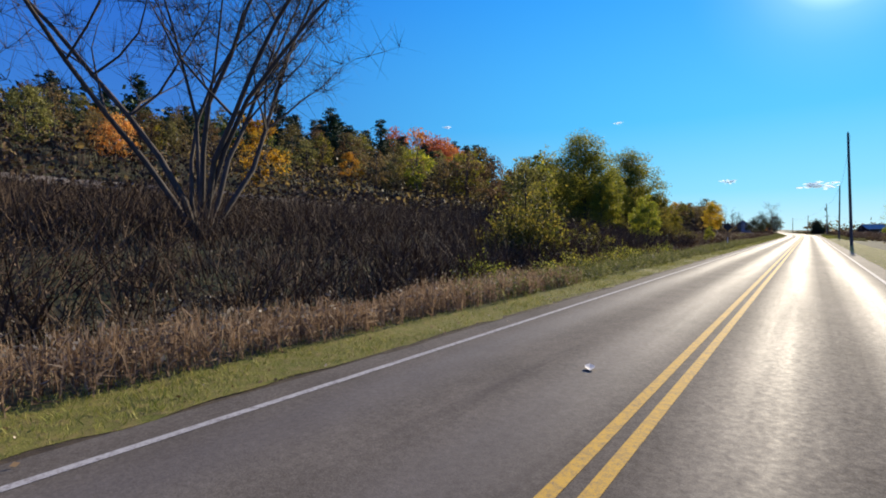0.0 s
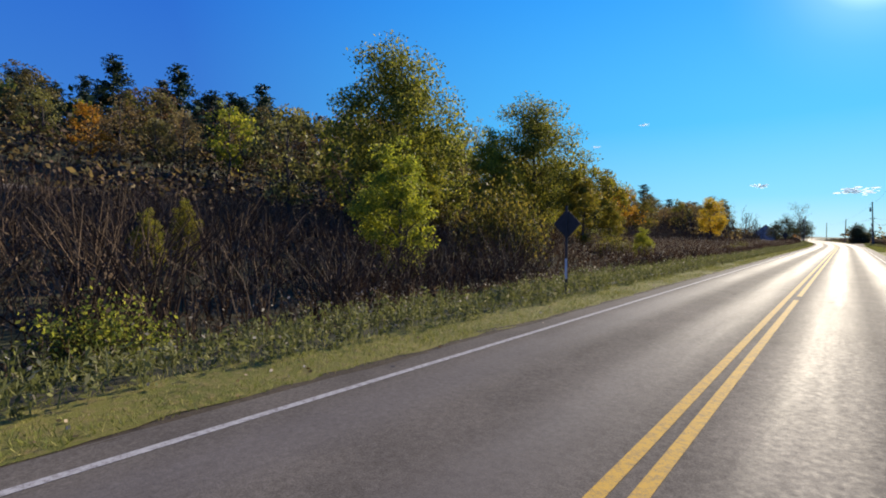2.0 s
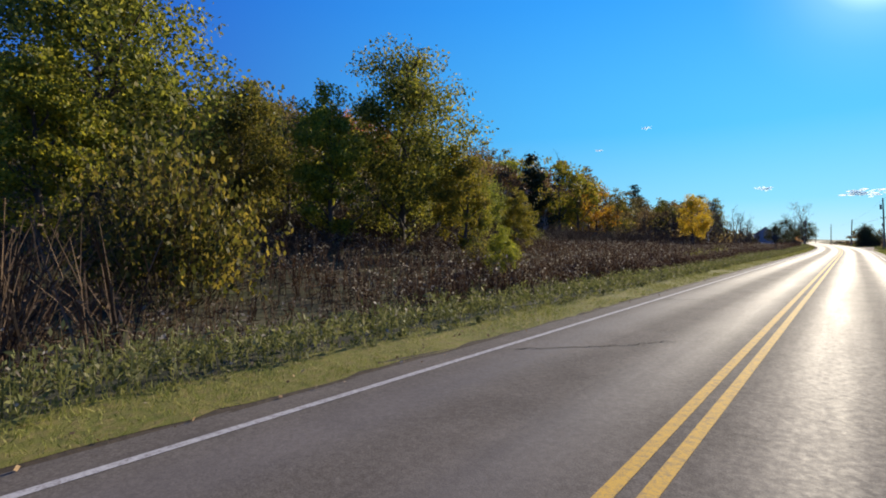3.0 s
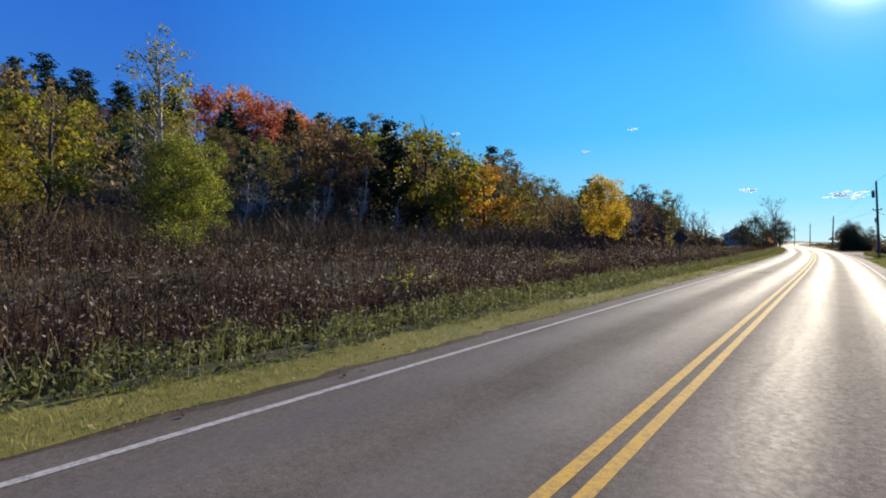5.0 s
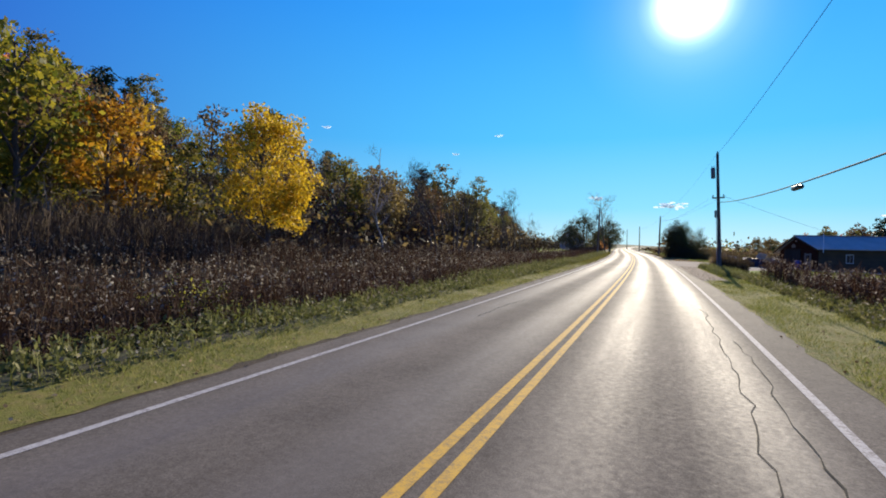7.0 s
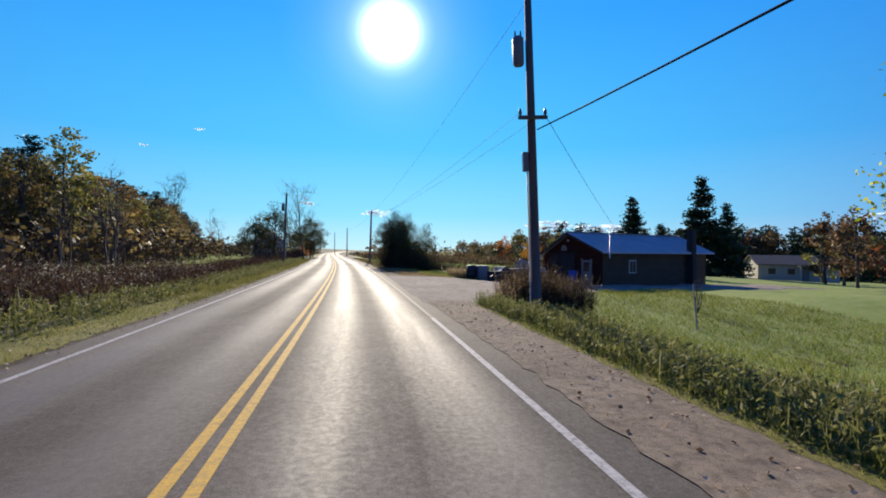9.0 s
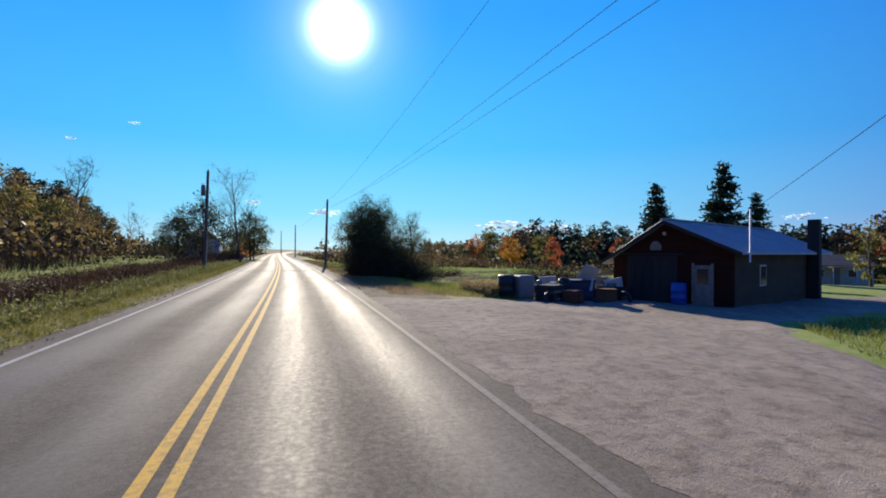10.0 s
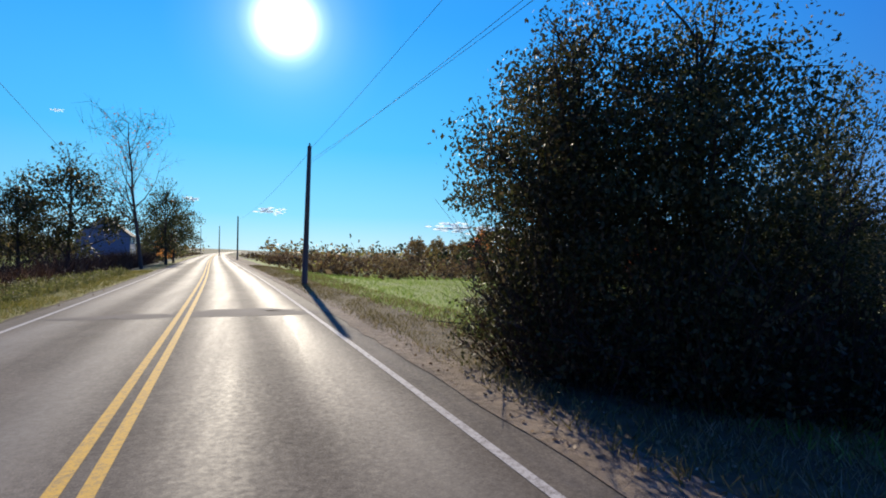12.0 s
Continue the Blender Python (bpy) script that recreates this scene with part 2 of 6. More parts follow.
M_DRYBLADE = foliage("dry_verge_blades", ((0, (0.09, 0.075, 0.022)), (0.5, (0.19, 0.155, 0.05)), (1, (0.36, 0.28, 0.12))), 0.3, 0.8)
M_FIELDBLADE = foliage("field_grass_blades", ((0, (0.11, 0.165, 0.022)), (0.6, (0.23, 0.285, 0.045)), (1, (0.40, 0.40, 0.14))), 0.4, 0.7)
M_TWIG = foliage("brush_twigs", ((0, (0.034, 0.02, 0.011)), (0.6, (0.078, 0.046, 0.024)), (1, (0.19, 0.125, 0.07))), 0.05, 0.85)
M_HEADS = foliage("pale_seed_heads", ((0, (0.09, 0.07, 0.055)), (0.5, (0.19, 0.155, 0.125)), (0.9, (0.29, 0.245, 0.20)), (1, (0.42, 0.37, 0.32))), 0.5, 0.85)
M_BARK = plain("grey_brown_bark", (0.05, 0.038, 0.028), (0.13, 0.105, 0.085), 5, 0.9, stretch=(3, 3, 0.6))
M_PALEBARK = plain("pale_bark", (0.28, 0.25, 0.21), (0.52, 0.49, 0.44), 4, 0.85, stretch=(2, 2, 1.5))
M_DARKTREE = plain("dark_bark", (0.03, 0.024, 0.02), (0.07, 0.055, 0.045), 5, 0.9, stretch=(3, 3, 0.6))

# ---- the lie of the land ----
KNOT_Y = (57, 75, 92, 121, 156, 200, 320, 420, 700)
KNOT_H = (0, 0, -0.0105, -0.0314, -0.0593, -0.0873, -0.0698, -0.035, -0.017)
_ys = np.arange(-400.0, 2500.0, 1.0)
_slope = np.tan(np.interp(_ys, KNOT_Y, KNOT_H))
_xs = np.concatenate([[0.0], np.cumsum(_slope[:-1])])
_xs -= np.interp(0.0, _ys, _xs)


def centre(y):
    """x of the yellow lines at y."""
    return np.interp(y, _ys, _xs)


def smooth(a, b, v):
    k = np.clip((np.asarray(v, float) - a) / (b - a), 0, 1)
    return k * k * (3 - 2 * k)


def wave(x, y, s):
    return np.sin(x / s + 1.3 * np.sin(y / s * 0.7)) * np.cos(y / s * 0.9 + 0.8 * np.sin(x / s * 1.1))


def land(u, y):
    """Height of the ground at u metres to the right of the yellow lines."""
    u, y = np.asarray(u, float), np.asarray(y, float)
    z = np.full(np.broadcast(u, y).shape, 0.0)
    left = -u
    z = z - 0.55 * smooth(5.2, 8.5, left) + 0.55 * smooth(10, 22, left)
    hill = np.maximum(0, left - 38)
    hill = (0.19 + 0.05 * smooth(40, 90, y)) * hill * smooth(0, 25, hill)
    hill = np.where(hill > 36, 36 + (hill - 36) * 0.05, hill)
    z = z + hill * (1 - 0.80 * smooth(175, 340, y)) * (1 - 0.5 * smooth(100, 400, -y))
    # ground left of the first stretch raised to line the woods up in view
    bank = np.interp(y, (-60, -40, -10, 20, 50, 80), (0.11, 0.105, 0.085, 0.08, 0.05, 0.01))
    z = z + bank * np.clip(left - 9, 0, 80) * smooth(8, 22, left)
    drop = smooth(4.4, 13, u) * (0.45 + 0.6 * smooth(105, 120, y) * (1 - smooth(124, 136, y))) + 2.6 * smooth(16, 90, u)
    z = z - drop
    rough = smooth(4.5, 9, np.abs(u))
    z = z + rough * (0.07 * wave(u, y, 2.3) + 0.12 * wave(u, y, 7.0)) + smooth(20, 60, np.abs(u)) * 0.4 * wave(u, y, 23.0)
    return z - 0.03


# ---- mesh helpers ----


def mesh_of(name, verts, faces, mats, smooth_faces=False, uv=None):
    """A mesh from arrays of corners and of four-cornered faces."""
    verts, faces = np.asarray(verts, np.float32), np.asarray(faces, np.int32)
    me = bpy.data.meshes.new(name)
    n, m = len(verts), len(faces)
    me.vertices.add(n)
    me.vertices.foreach_set("co", verts.ravel())
    me.loops.add(m * 4)
    me.loops.foreach_set("vertex_index", faces.ravel())
    me.polygons.add(m)
    me.polygons.foreach_set("loop_start", np.arange(0, m * 4, 4, dtype=np.int32))
    if smooth_faces:
        me.polygons.foreach_set("use_smooth", np.ones(m, bool))
    for mat in mats if isinstance(mats, (list, tuple)) else [mats]:
        me.materials.append(mat)
    if uv is not None:
        layer = me.uv_layers.new(name="UVMap")
        layer.data.foreach_set("uv", np.asarray(uv, np.float32)[faces.ravel()].ravel())
    me.update(calc_edges=True)
    return me


def child(name, data, parent, label=""):
    ob = new(name, data)
    ob.parent = parent
    return tagged(ob, label)


def part(name, bm, material, parent, label=""):
    """Links a bmesh as one mesh object under a thing or a part."""
    me = bpy.data.meshes.new(name)
    bm.to_mesh(me)
    bm.free()
    me.materials.append(material)
    ob = new(name, me)
    ob.parent = parent
    return tagged(ob, label)


def join(pieces):
    """Joins (verts, faces) pairs."""
    vs, fs, k = [], [], 0
    for v, f in pieces:
        vs.append(v)
        fs.append(f + k)
        k += len(v)
    return np.concatenate(vs), np.concatenate(fs)


def tube(points, radii, sides=5):
    p = np.asarray(points, float)
    r = np.asarray(radii, float)
    d = np.gradient(p, axis=0)
    d /= np.linalg.norm(d, axis=1)[:, None] + 1e-9
    ref = np.array([0.31, 0.95, 0.05])
    a = np.cross(d, ref)
    a /= np.linalg.norm(a, axis=1)[:, None] + 1e-9
    b = np.cross(d, a)
    th = np.arange(sides) * 2 * np.pi / sides
    v = p[:, None, :] + r[:, None, None] * (np.cos(th)[None, :, None] * a[:, None, :] + np.sin(th)[None, :, None] * b[:, None, :])
    k = len(p)
    i, j = np.meshgrid(np.arange(k - 1), np.arange(sides), indexing="ij")
    j2 = (j + 1) % sides
    f = np.stack([i * sides + j, i * sides + j2, (i + 1) * sides + j2, (i + 1) * sides + j], -1).reshape(-1, 4)
    return v.reshape(-1, 3), f


def slivers(a, b, wa, wb, rng):
    """Thin flat twigs or blades from points a to points b."""
    n = len(a)
    d = b - a
    side = np.cross(d, rng.normal(size=(n, 3)))
    side /= np.linalg.norm(side, axis=1)[:, None] + 1e-9
    wa = np.broadcast_to(np.asarray(wa, float), (n,))[:, None] / 2
    wb = np.broadcast_to(np.asarray(wb, float), (n,))[:, None] / 2
    v = np.stack([a - side * wa, a + side * wa, b + side * wb, b - side * wb], 1).reshape(-1, 3)
    return v, np.arange(4 * n).reshape(n, 4)


def leaves(c, size, rng, slim=0.6, flat=0.0):
    """Small diamond leaves round the points c."""
    n = len(c)
    a = rng.normal(size=(n, 3))
    a[:, 2] *= 1 - flat
    a /= np.linalg.norm(a, axis=1)[:, None] + 1e-9
    b = np.cross(a, rng.normal(size=(n, 3)))
    b /= np.linalg.norm(b, axis=1)[:, None] + 1e-9
    s = (np.asarray(size) * rng.uniform(0.6, 1.3, n))[:, None] / 2
    v = np.stack([c - a * s, c + b * s * slim, c + a * s, c - b * s * slim], 1).reshape(-1, 3)
    return v, np.arange(4 * n).reshape(n, 4)


def unit(v):
    return v / (np.linalg.norm(v, axis=-1, keepdims=True) + 1e-9)


# ---- plants ----


def limb(rng, start, way, length, r0, lift=0.25, steps=5):
    pts, p, w = [start], np.array(start, float), unit(np.array(way, float))
    for _ in range(steps):
        w = unit(w + rng.normal(0, 0.13, 3) + np.array([0, 0, lift / steps]))
        p = p + w * length / steps
        pts.append(p)
    return np.array(pts), np.linspace(r0, r0 * 0.15, steps + 1)


def broadleaf(seed, height, radius, base, count, size, limbs=14, clumps=70, lean=0.0, fill=0.45, twigs=5):
    """Arrays for trunk with limbs, and for a crown of many leaves in uneven clumps."""
    rng = np.random.default_rng(seed)
    r0 = height * 0.016 + 0.03
    top = height * 0.86
    z = np.linspace(-0.4, top, 8)
    wob = np.cumsum(rng.normal(0, height * 0.008, (8, 2)), 0)
    trunk = np.column_stack([wob[:, 0] + lean * z, wob[:, 1], z])
    wood = [tube(trunk, np.linspace(r0, r0 * 0.2, 8) * np.r_[1.35, np.ones(7)], 7)]
    tips = []
    for i in range(limbs):
        h = base * 0.8 + (top - base * 0.8) * (i + rng.uniform(0, 0.8)) / limbs
        az = i * 2.4 + rng.uniform(-0.4, 0.4)
        k = (h - base * 0.8) / (height - base * 0.8)
        reach = radius * (0.55 + 0.75 * math.sin(math.pi * min(1, 0.25 + 0.75 * k))) * rng.uniform(0.7, 1.05) * (1 - 0.5 * k)
        s = np.array([np.interp(h, z, trunk[:, 0]), np.interp(h, z, trunk[:, 1]), h])
        up = 0.5 + 0.7 * k
        pts, rad = limb(rng, s, (math.cos(az), math.sin(az), up), reach, r0 * (0.5 - 0.3 * k), 0.5)
        wood.append(tube(pts, rad, 4))
        for _ in range(twigs):
            q = pts[rng.integers(2, len(pts))]
            tips.append((q, q + unit(rng.normal(size=3) + np.array([math.cos(az), math.sin(az), 0.7])) * reach * rng.uniform(0.2, 0.4)))
    if tips:
        a, b = np.array([t[0] for t in tips]), np.array([t[1] for t in tips])
        wood.append(slivers(a, b, r0 * 0.16, r0 * 0.04, rng))
    mid, half = (base + height) / 2, (height - base) / 2
    d = unit(rng.normal(size=(clumps, 3)))
    rr = rng.uniform(fill, 1.0, clumps) ** 0.7
    squeeze = 1 - 0.24 * np.clip(d[:, 2], 0, 1)
    cc = np.column_stack([d[:, 0] * radius * rr * squeeze + lean * mid, d[:, 1] * radius * rr * squeeze, mid + d[:, 2] * half * rr])
    cr = rng.uniform(0.12, 0.26, clumps) * radius
    pick = rng.integers(0, clumps, count)
    ball = unit(rng.normal(size=(count, 3))) * (rng.uniform(0, 1, count) ** 0.45)[:, None] * 1.5
    pts = cc[pick] + ball * cr[pick, None] * np.array([1, 1, 0.75])
    return join(wood), leaves(pts, size, rng)


def bare_tree(seed, height, radius, stems=1, spread=0.35, twigs=900, r0=None):
    """Arrays for a tree that has dropped its leaves."""
    rng = np.random.default_rng(seed)
    r0 = r0 or height * 0.012 + 0.02
    wood, ends, roots = [], [], []
    for s in range(stems):
        az = s * 6.28 / stems + rng.uniform(-0.4, 0.4)
        sp = spread if stems > 1 else spread * 0.15
        pts, rad = limb(rng, (0, 0, -0.3), (math.cos(az) * sp, math.sin(az) * sp, 1), height * rng.uniform(0.8, 0.98), r0 * rng.uniform(0.6, 1), 0.1, 9)
        wood.append(tube(pts, rad, 6))
        for i in range(max(5, 16 // stems)):
            k = rng.integers(3, 9)
            a2 = rng.uniform(0, 6.28)
            ln = radius * (1.15 - 0.08 * k) * rng.uniform(0.5, 1.0)
            p2, r2 = limb(rng, pts[k], (math.cos(a2), math.sin(a2), 0.9), ln, rad[k] * 0.6, 0.5)
            wood.append(tube(p2, r2, 4))
            for _ in range(5):
                q = p2[rng.integers(1, len(p2))]
                p3, r3 = limb(rng, q, unit(rng.normal(size=3) + np.array([math.cos(a2), math.sin(a2), 0.9])), ln * rng.uniform(0.3, 0.6), r2[0] * 0.3, 0.4, 3)
                wood.append(tube(p3, r3, 3))
                ends.extend(p3[1:])
    ends = np.array(ends)
    pick = rng.integers(0, len(ends), twigs)
    a = ends[pick]
    b = a + unit(rng.normal(size=(twigs, 3)) + np.array([0, 0, 0.6])) * rng.uniform(0.3, 1.0, twigs)[:, None] * radius * 0.22
    wood.append(slivers(a, b, r0 * 0.10 + 0.004, r0 * 0.03 + 0.002, rng))
    return join(wood), ends


def pine(seed, height, radius, base, count, size, plume=True):
    """Arrays for a conifer: trunk with boughs in tiers, and needle sprays along them."""
    rng = np.random.default_rng(seed)
    r0 = height * 0.013 + 0.04
    z = np.linspace(-0.4, height, 7)
    trunk = np.column_stack([np.cumsum(rng.normal(0, height * 0.003, 7)), np.cumsum(rng.normal(0, height * 0.003, 7)), z])
    wood = [tube(trunk, np.linspace(r0, 0.02, 7), 6)]
    spr_a, spr_b, wgt = [], [], []
    tiers = int(8 + height * 0.4) if plume else int(10 + height * 1.1)
    for t in range(tiers):
        k = (t + rng.uniform(0, 0.6)) / tiers
        h = base + (height - base) * k
        n = rng.integers(3, 6) if plume else rng.integers(6, 10)
        for i in range(n):
            az = rng.uniform(0, 6.28)
            if plume:
                ln = radius * (1 - k) ** 0.8 * rng.uniform(0.4, 1.2) + 0.3
                way = (math.cos(az), math.sin(az), 0.15 + 0.5 * k)
            else:
                ln = radius * (1 - k) ** 1.1 * rng.uniform(0.6, 1.15) + 0.1
                way = (math.cos(az), math.sin(az), -0.12 + 0.5 * k)
            s = np.array([np.interp(h, z, trunk[:, 0]), np.interp(h, z, trunk[:, 1]), h])
            pts, rad = limb(rng, s, way, ln, r0 * 0.22 * (1.1 - k), 0.25 if plume else 0.15, 4)
            wood.append(tube(pts, rad, 3))
            spr_a.append(pts)
            wgt.append(ln)
    wgt = np.array(wgt)
    pick = rng.choice(len(spr_a), count, p=wgt / wgt.sum())
    f = rng.uniform(0.2, 1.05, count) ** 0.8 * 4
    i0 = np.clip(f.astype(int), 0, 3)
    arr = np.array(spr_a)
    p = arr[pick, i0] + (arr[pick, i0 + 1] - arr[pick, i0]) * (f - i0)[:, None]
    p = p + rng.normal(size=(count, 3)) * np.array([1, 1, 0.35 if plume else 0.5]) * size * (0.75 if plume else 0.6)
    return join(wood), leaves(p, size, rng, 0.42, 0.6 if plume else 0.45)


def shrub(seed, height, radius, twigs, count, size):
    """Arrays for a shrub of many stems: twigs, and leaves on their outer ends."""
    rng = np.random.default_rng(seed)
    n = twigs
    az, rr = rng.uniform(0, 6.28, n), radius * np.sqrt(rng.uniform(0, 1, n))
    a = np.column_stack([np.cos(az) * rr * 0.5, np.sin(az) * rr * 0.5, rng.uniform(-0.15, 0.5, n) * height * 0.6 - 0.1])
    prof = np.sqrt(np.clip(1.05 - (rr / radius) ** 2, 0.05, 1))
    b = np.column_stack([np.cos(az) * rr * 1.15, np.sin(az) * rr * 1.15, height * prof * rng.uniform(0.45, 1.08, n)])
    b += rng.normal(0, radius * 0.08, (n, 3))
    b[:, 2] = np.maximum(b[:, 2], a[:, 2] + 0.1)
    wood = slivers(a, b, 0.022, 0.008, rng)
    c = b + rng.normal(0, radius * 0.12, (n, 3))
    d = b + unit(rng.normal(size=(n, 3)) + np.array([0, 0, 0.5])) * height * rng.uniform(0.08, 0.25, n)[:, None]
    wood = join([wood, slivers(b - (b - a) * 0.3, d, 0.012, 0.004, rng)])
    if count <= 0:
        return wood, None
    k = rng.integers(0, n, count)
    f = rng.uniform(0.35, 1.1, count)[:, None]
    pts = a[k] + (c[k] - a[k]) * f + rng.normal(0, radius * 0.07, (count, 3))
    pts[:, 2] = np.maximum(pts[:, 2], 0.03)
    return wood, leaves(pts, size, rng)


def plant(name, wood, crown, m_wood, m_leaf, label, category="tree", wood_name="trunk", crown_name="crown", group=""):
    """One plant: an Empty at its foot with its wood and its leaves as parts. It is placed by the caller."""
    ob = tagged(new(name), label, category, group)
    many = "stuff" if wood_name == "brushwood" else ""
    tagged(child(wood_name, mesh_of(wood_name, *wood, m_wood, True), ob), kind=many)
    if crown is not None:
        tagged(child(crown_name, mesh_of(crown_name, *crown, m_leaf), ob), kind=many)
    return ob


def spot(x, y, turn=0.0, size=1.0, sink=0.0, tall=1.0):
    """The pose of a plant that stands on the land at x, y."""
    z = float(land(x - centre(y), y)) - sink
    return pose(x, y, z, 0, 0, turn) @ Matrix.Diagonal((size, size, size * tall, 1))


def place(kinds, spots):
    """Stands plants at spots (kind, x, y, size, tall): the first of a kind is moved there, the rest are copies."""
    used = set()
    r = random.Random(5)
    for kind, x, y, size, tall in spots:
        ob = kinds[kind]
        m = spot(x, y, r.uniform(0, 360), size, 0.0, tall)
        if kind in used:
            copy_thing(ob, m)
        else:
            used.add(kind)
            pending.append((ob, m))
    for k in used:
        for ob, m in pending:
            if ob is kinds[k]:
                ob.matrix_basis = m


pending = []

# ---- ground, road and verges ----


def sheet(name, u, y, lift, mat, label="", category="", kind="structure", uv=False, ragged=0.0):
    """A sheet that follows the land between offsets u along y; lift is a number or a function of u, y."""
    u, y = np.asarray(u, float), np.asarray(y, float)
    U, Y = np.meshgrid(u, y)
    if ragged:
        U = U.copy()
        for col, s in ((0, 0.31), (-1, 0.23)):
            U[:, col] += ragged * (wave(Y[:, col], Y[:, col] * 1.7, s) + 0.7 * wave(Y[:, col], Y[:, col], 1.3))
    Z = lift(U, Y) if callable(lift) else land(U, Y) + lift
    V = np.stack([centre(Y) + U, Y, Z], -1).reshape(-1, 3)
    n, m = len(u), len(y)
    i, j = np.meshgrid(np.arange(m - 1), np.arange(n - 1), indexing="ij")
    F = np.stack([i * n + j, i * n + j + 1, (i + 1) * n + j + 1, (i + 1) * n + j], -1).reshape(-1, 4)
    UV = np.stack([U, Y], -1).reshape(-1, 2) if uv else None
    ob = new(name, mesh_of(name, V, F, mat, True, UV))
    return tagged(ob, label, category, "", kind)


def spaced(*runs):
    return np.unique(np.concatenate([np.arange(a, b, s) for a, b, s in runs]))


def build_ground():
    u = spaced((-2500, -400, 150), (-400, -100, 12), (-100, -30, 3), (-30, -4, 0.8), (-4, 5, 2), (5, 30, 0.8), (30, 120, 4), (120, 400, 20), (400, 2600, 200))
    y = spaced((-800, -100, 50), (-100, 260, 2.0), (260, 500, 12), (500, 2500, 100), (2500, 4600, 300))
    sheet("ground", u, y, lambda U, Y: land(U, Y) - 0.10 * (np.abs(U) < 3.6), M_GROUND, "brown and green rough autumn ground with dead weeds", "ground")


def crown_of_road(U, Y):
    return 0.02 - 0.012 * np.abs(U) / 3.0 + 0 * Y


def build_road():
    y = spaced((-120, 330, 1.5), (330, 900, 6))
    fine = spaced((-62, 200, 0.3), (200, 330, 1.5))
    sheet("road", np.array([-3.55, -3.1, -2.3, -1.6, -0.8, 0, 0.8, 1.6, 2.3, 3.1, 3.95]), y, crown_of_road, M_ASPHALT, "worn grey two-lane asphalt country road", "road", uv=True)
    for name, c, w, mat, lab in (("yellow_line", -0.11, 0.11, M_YELLOW, "worn yellow centre line painted on the asphalt"), ("yellow_line", 0.11, 0.11, M_YELLOW, "worn yellow centre line painted on the asphalt"),
                                 ("edge_line", -3.07, 0.10, M_WHITE, "faded white edge line painted on the asphalt"), ("edge_line", 3.07, 0.10, M_WHITE, "faded white edge line painted on the asphalt")):
        runs = [y]
        if c == 0.11:
            runs = [np.append(y[y < 6.4], 6.7), np.append(7.7, y[y > 8.0])]
        if c == 3.07:
            runs = [y[y < 127.1], y[y > 149.4]]
        for r in runs:
            tagged(sheet(name, np.array([c - w / 2, c + w / 2]), r, lambda U, Y: crown_of_road(U, Y) + 0.005, mat, lab, "road marking"), group="road markings")
    tagged(sheet("edge_line", np.array([3.02, 3.12]), y[(y > 125.5) & (y < 150.5)], lambda U, Y: crown_of_road(U, Y) + 0.005, M_FADED, "almost worn-off white edge line before the gravel yard", "road marking"), group="road markings")
    sheet("dirt_edge", np.array([-4.1, -3.75, -3.5]), y, lambda U, Y: land(U, Y) + 0.034 + 0.008 * wave(U * 3, Y, 0.6), M_DIRT, "crumbling dirt edge beside the asphalt", "verge")
    sheet("verge_left", np.array([-4.95, -4.65, -4.35, -4.0, -3.66]), fine, 0.040, M_VERGE, "strip of short yellow-green mown grass", "verge", ragged=0.085)
    for r, w in ((spaced((112, 130.6, 0.3)), 1.1), (spaced((153, 330, 0.6)), 0.3)):
        sheet("dirt_shoulder", np.array([3.55, 3.55 + w * 0.4, 3.6 + w * 0.7, 3.95 + w]), r, lambda U, Y: land(U, Y) + 0.0465 - 0.012 * (U > 4.75), M_SHOULDER, "narrow brown dirt shoulder littered with dead leaves", "shoulder", ragged=0.06)
    sheet("dirt_verge", np.array([3.5, 4.4, 5.4, 6.2, 7.4]), spaced((145.2, 154, 0.4)), lambda U, Y: land(U, Y) + 0.036 - 0.04 * smooth(6.0, 7.4, U), M_DEADGRASS, "worn brown verge of dirt, leaf litter and dead grass", "verge", ragged=0.2)
    ya = spaced((112, 128, 0.4))
    near = spaced((-62, 114, 0.4))
    sheet("verge_right", np.array([3.72, 4.1, 4.5, 5.1, 5.9]), near, lambda U, Y: land(U, Y) + 0.040 - 0.024 * smooth(110, 114, Y), M_VERGE, "strip of short yellow-green mown grass", "verge", ragged=0.06)
    yb = spaced((152, 330, 0.5))
    for r, u0, turf in ((ya, 4.85, M_VERGE), (yb, 3.95, M_DEADGRASS)):
        sheet("verge_right", np.array([u0, u0 + 0.2, 5.2, 5.5, 5.9]), r, 0.038, turf, "strip of short yellow-green mown grass", "verge", ragged=0.08)


build_ground()
build_road()

# ---- trees and shrubs ----
KINDS = {}


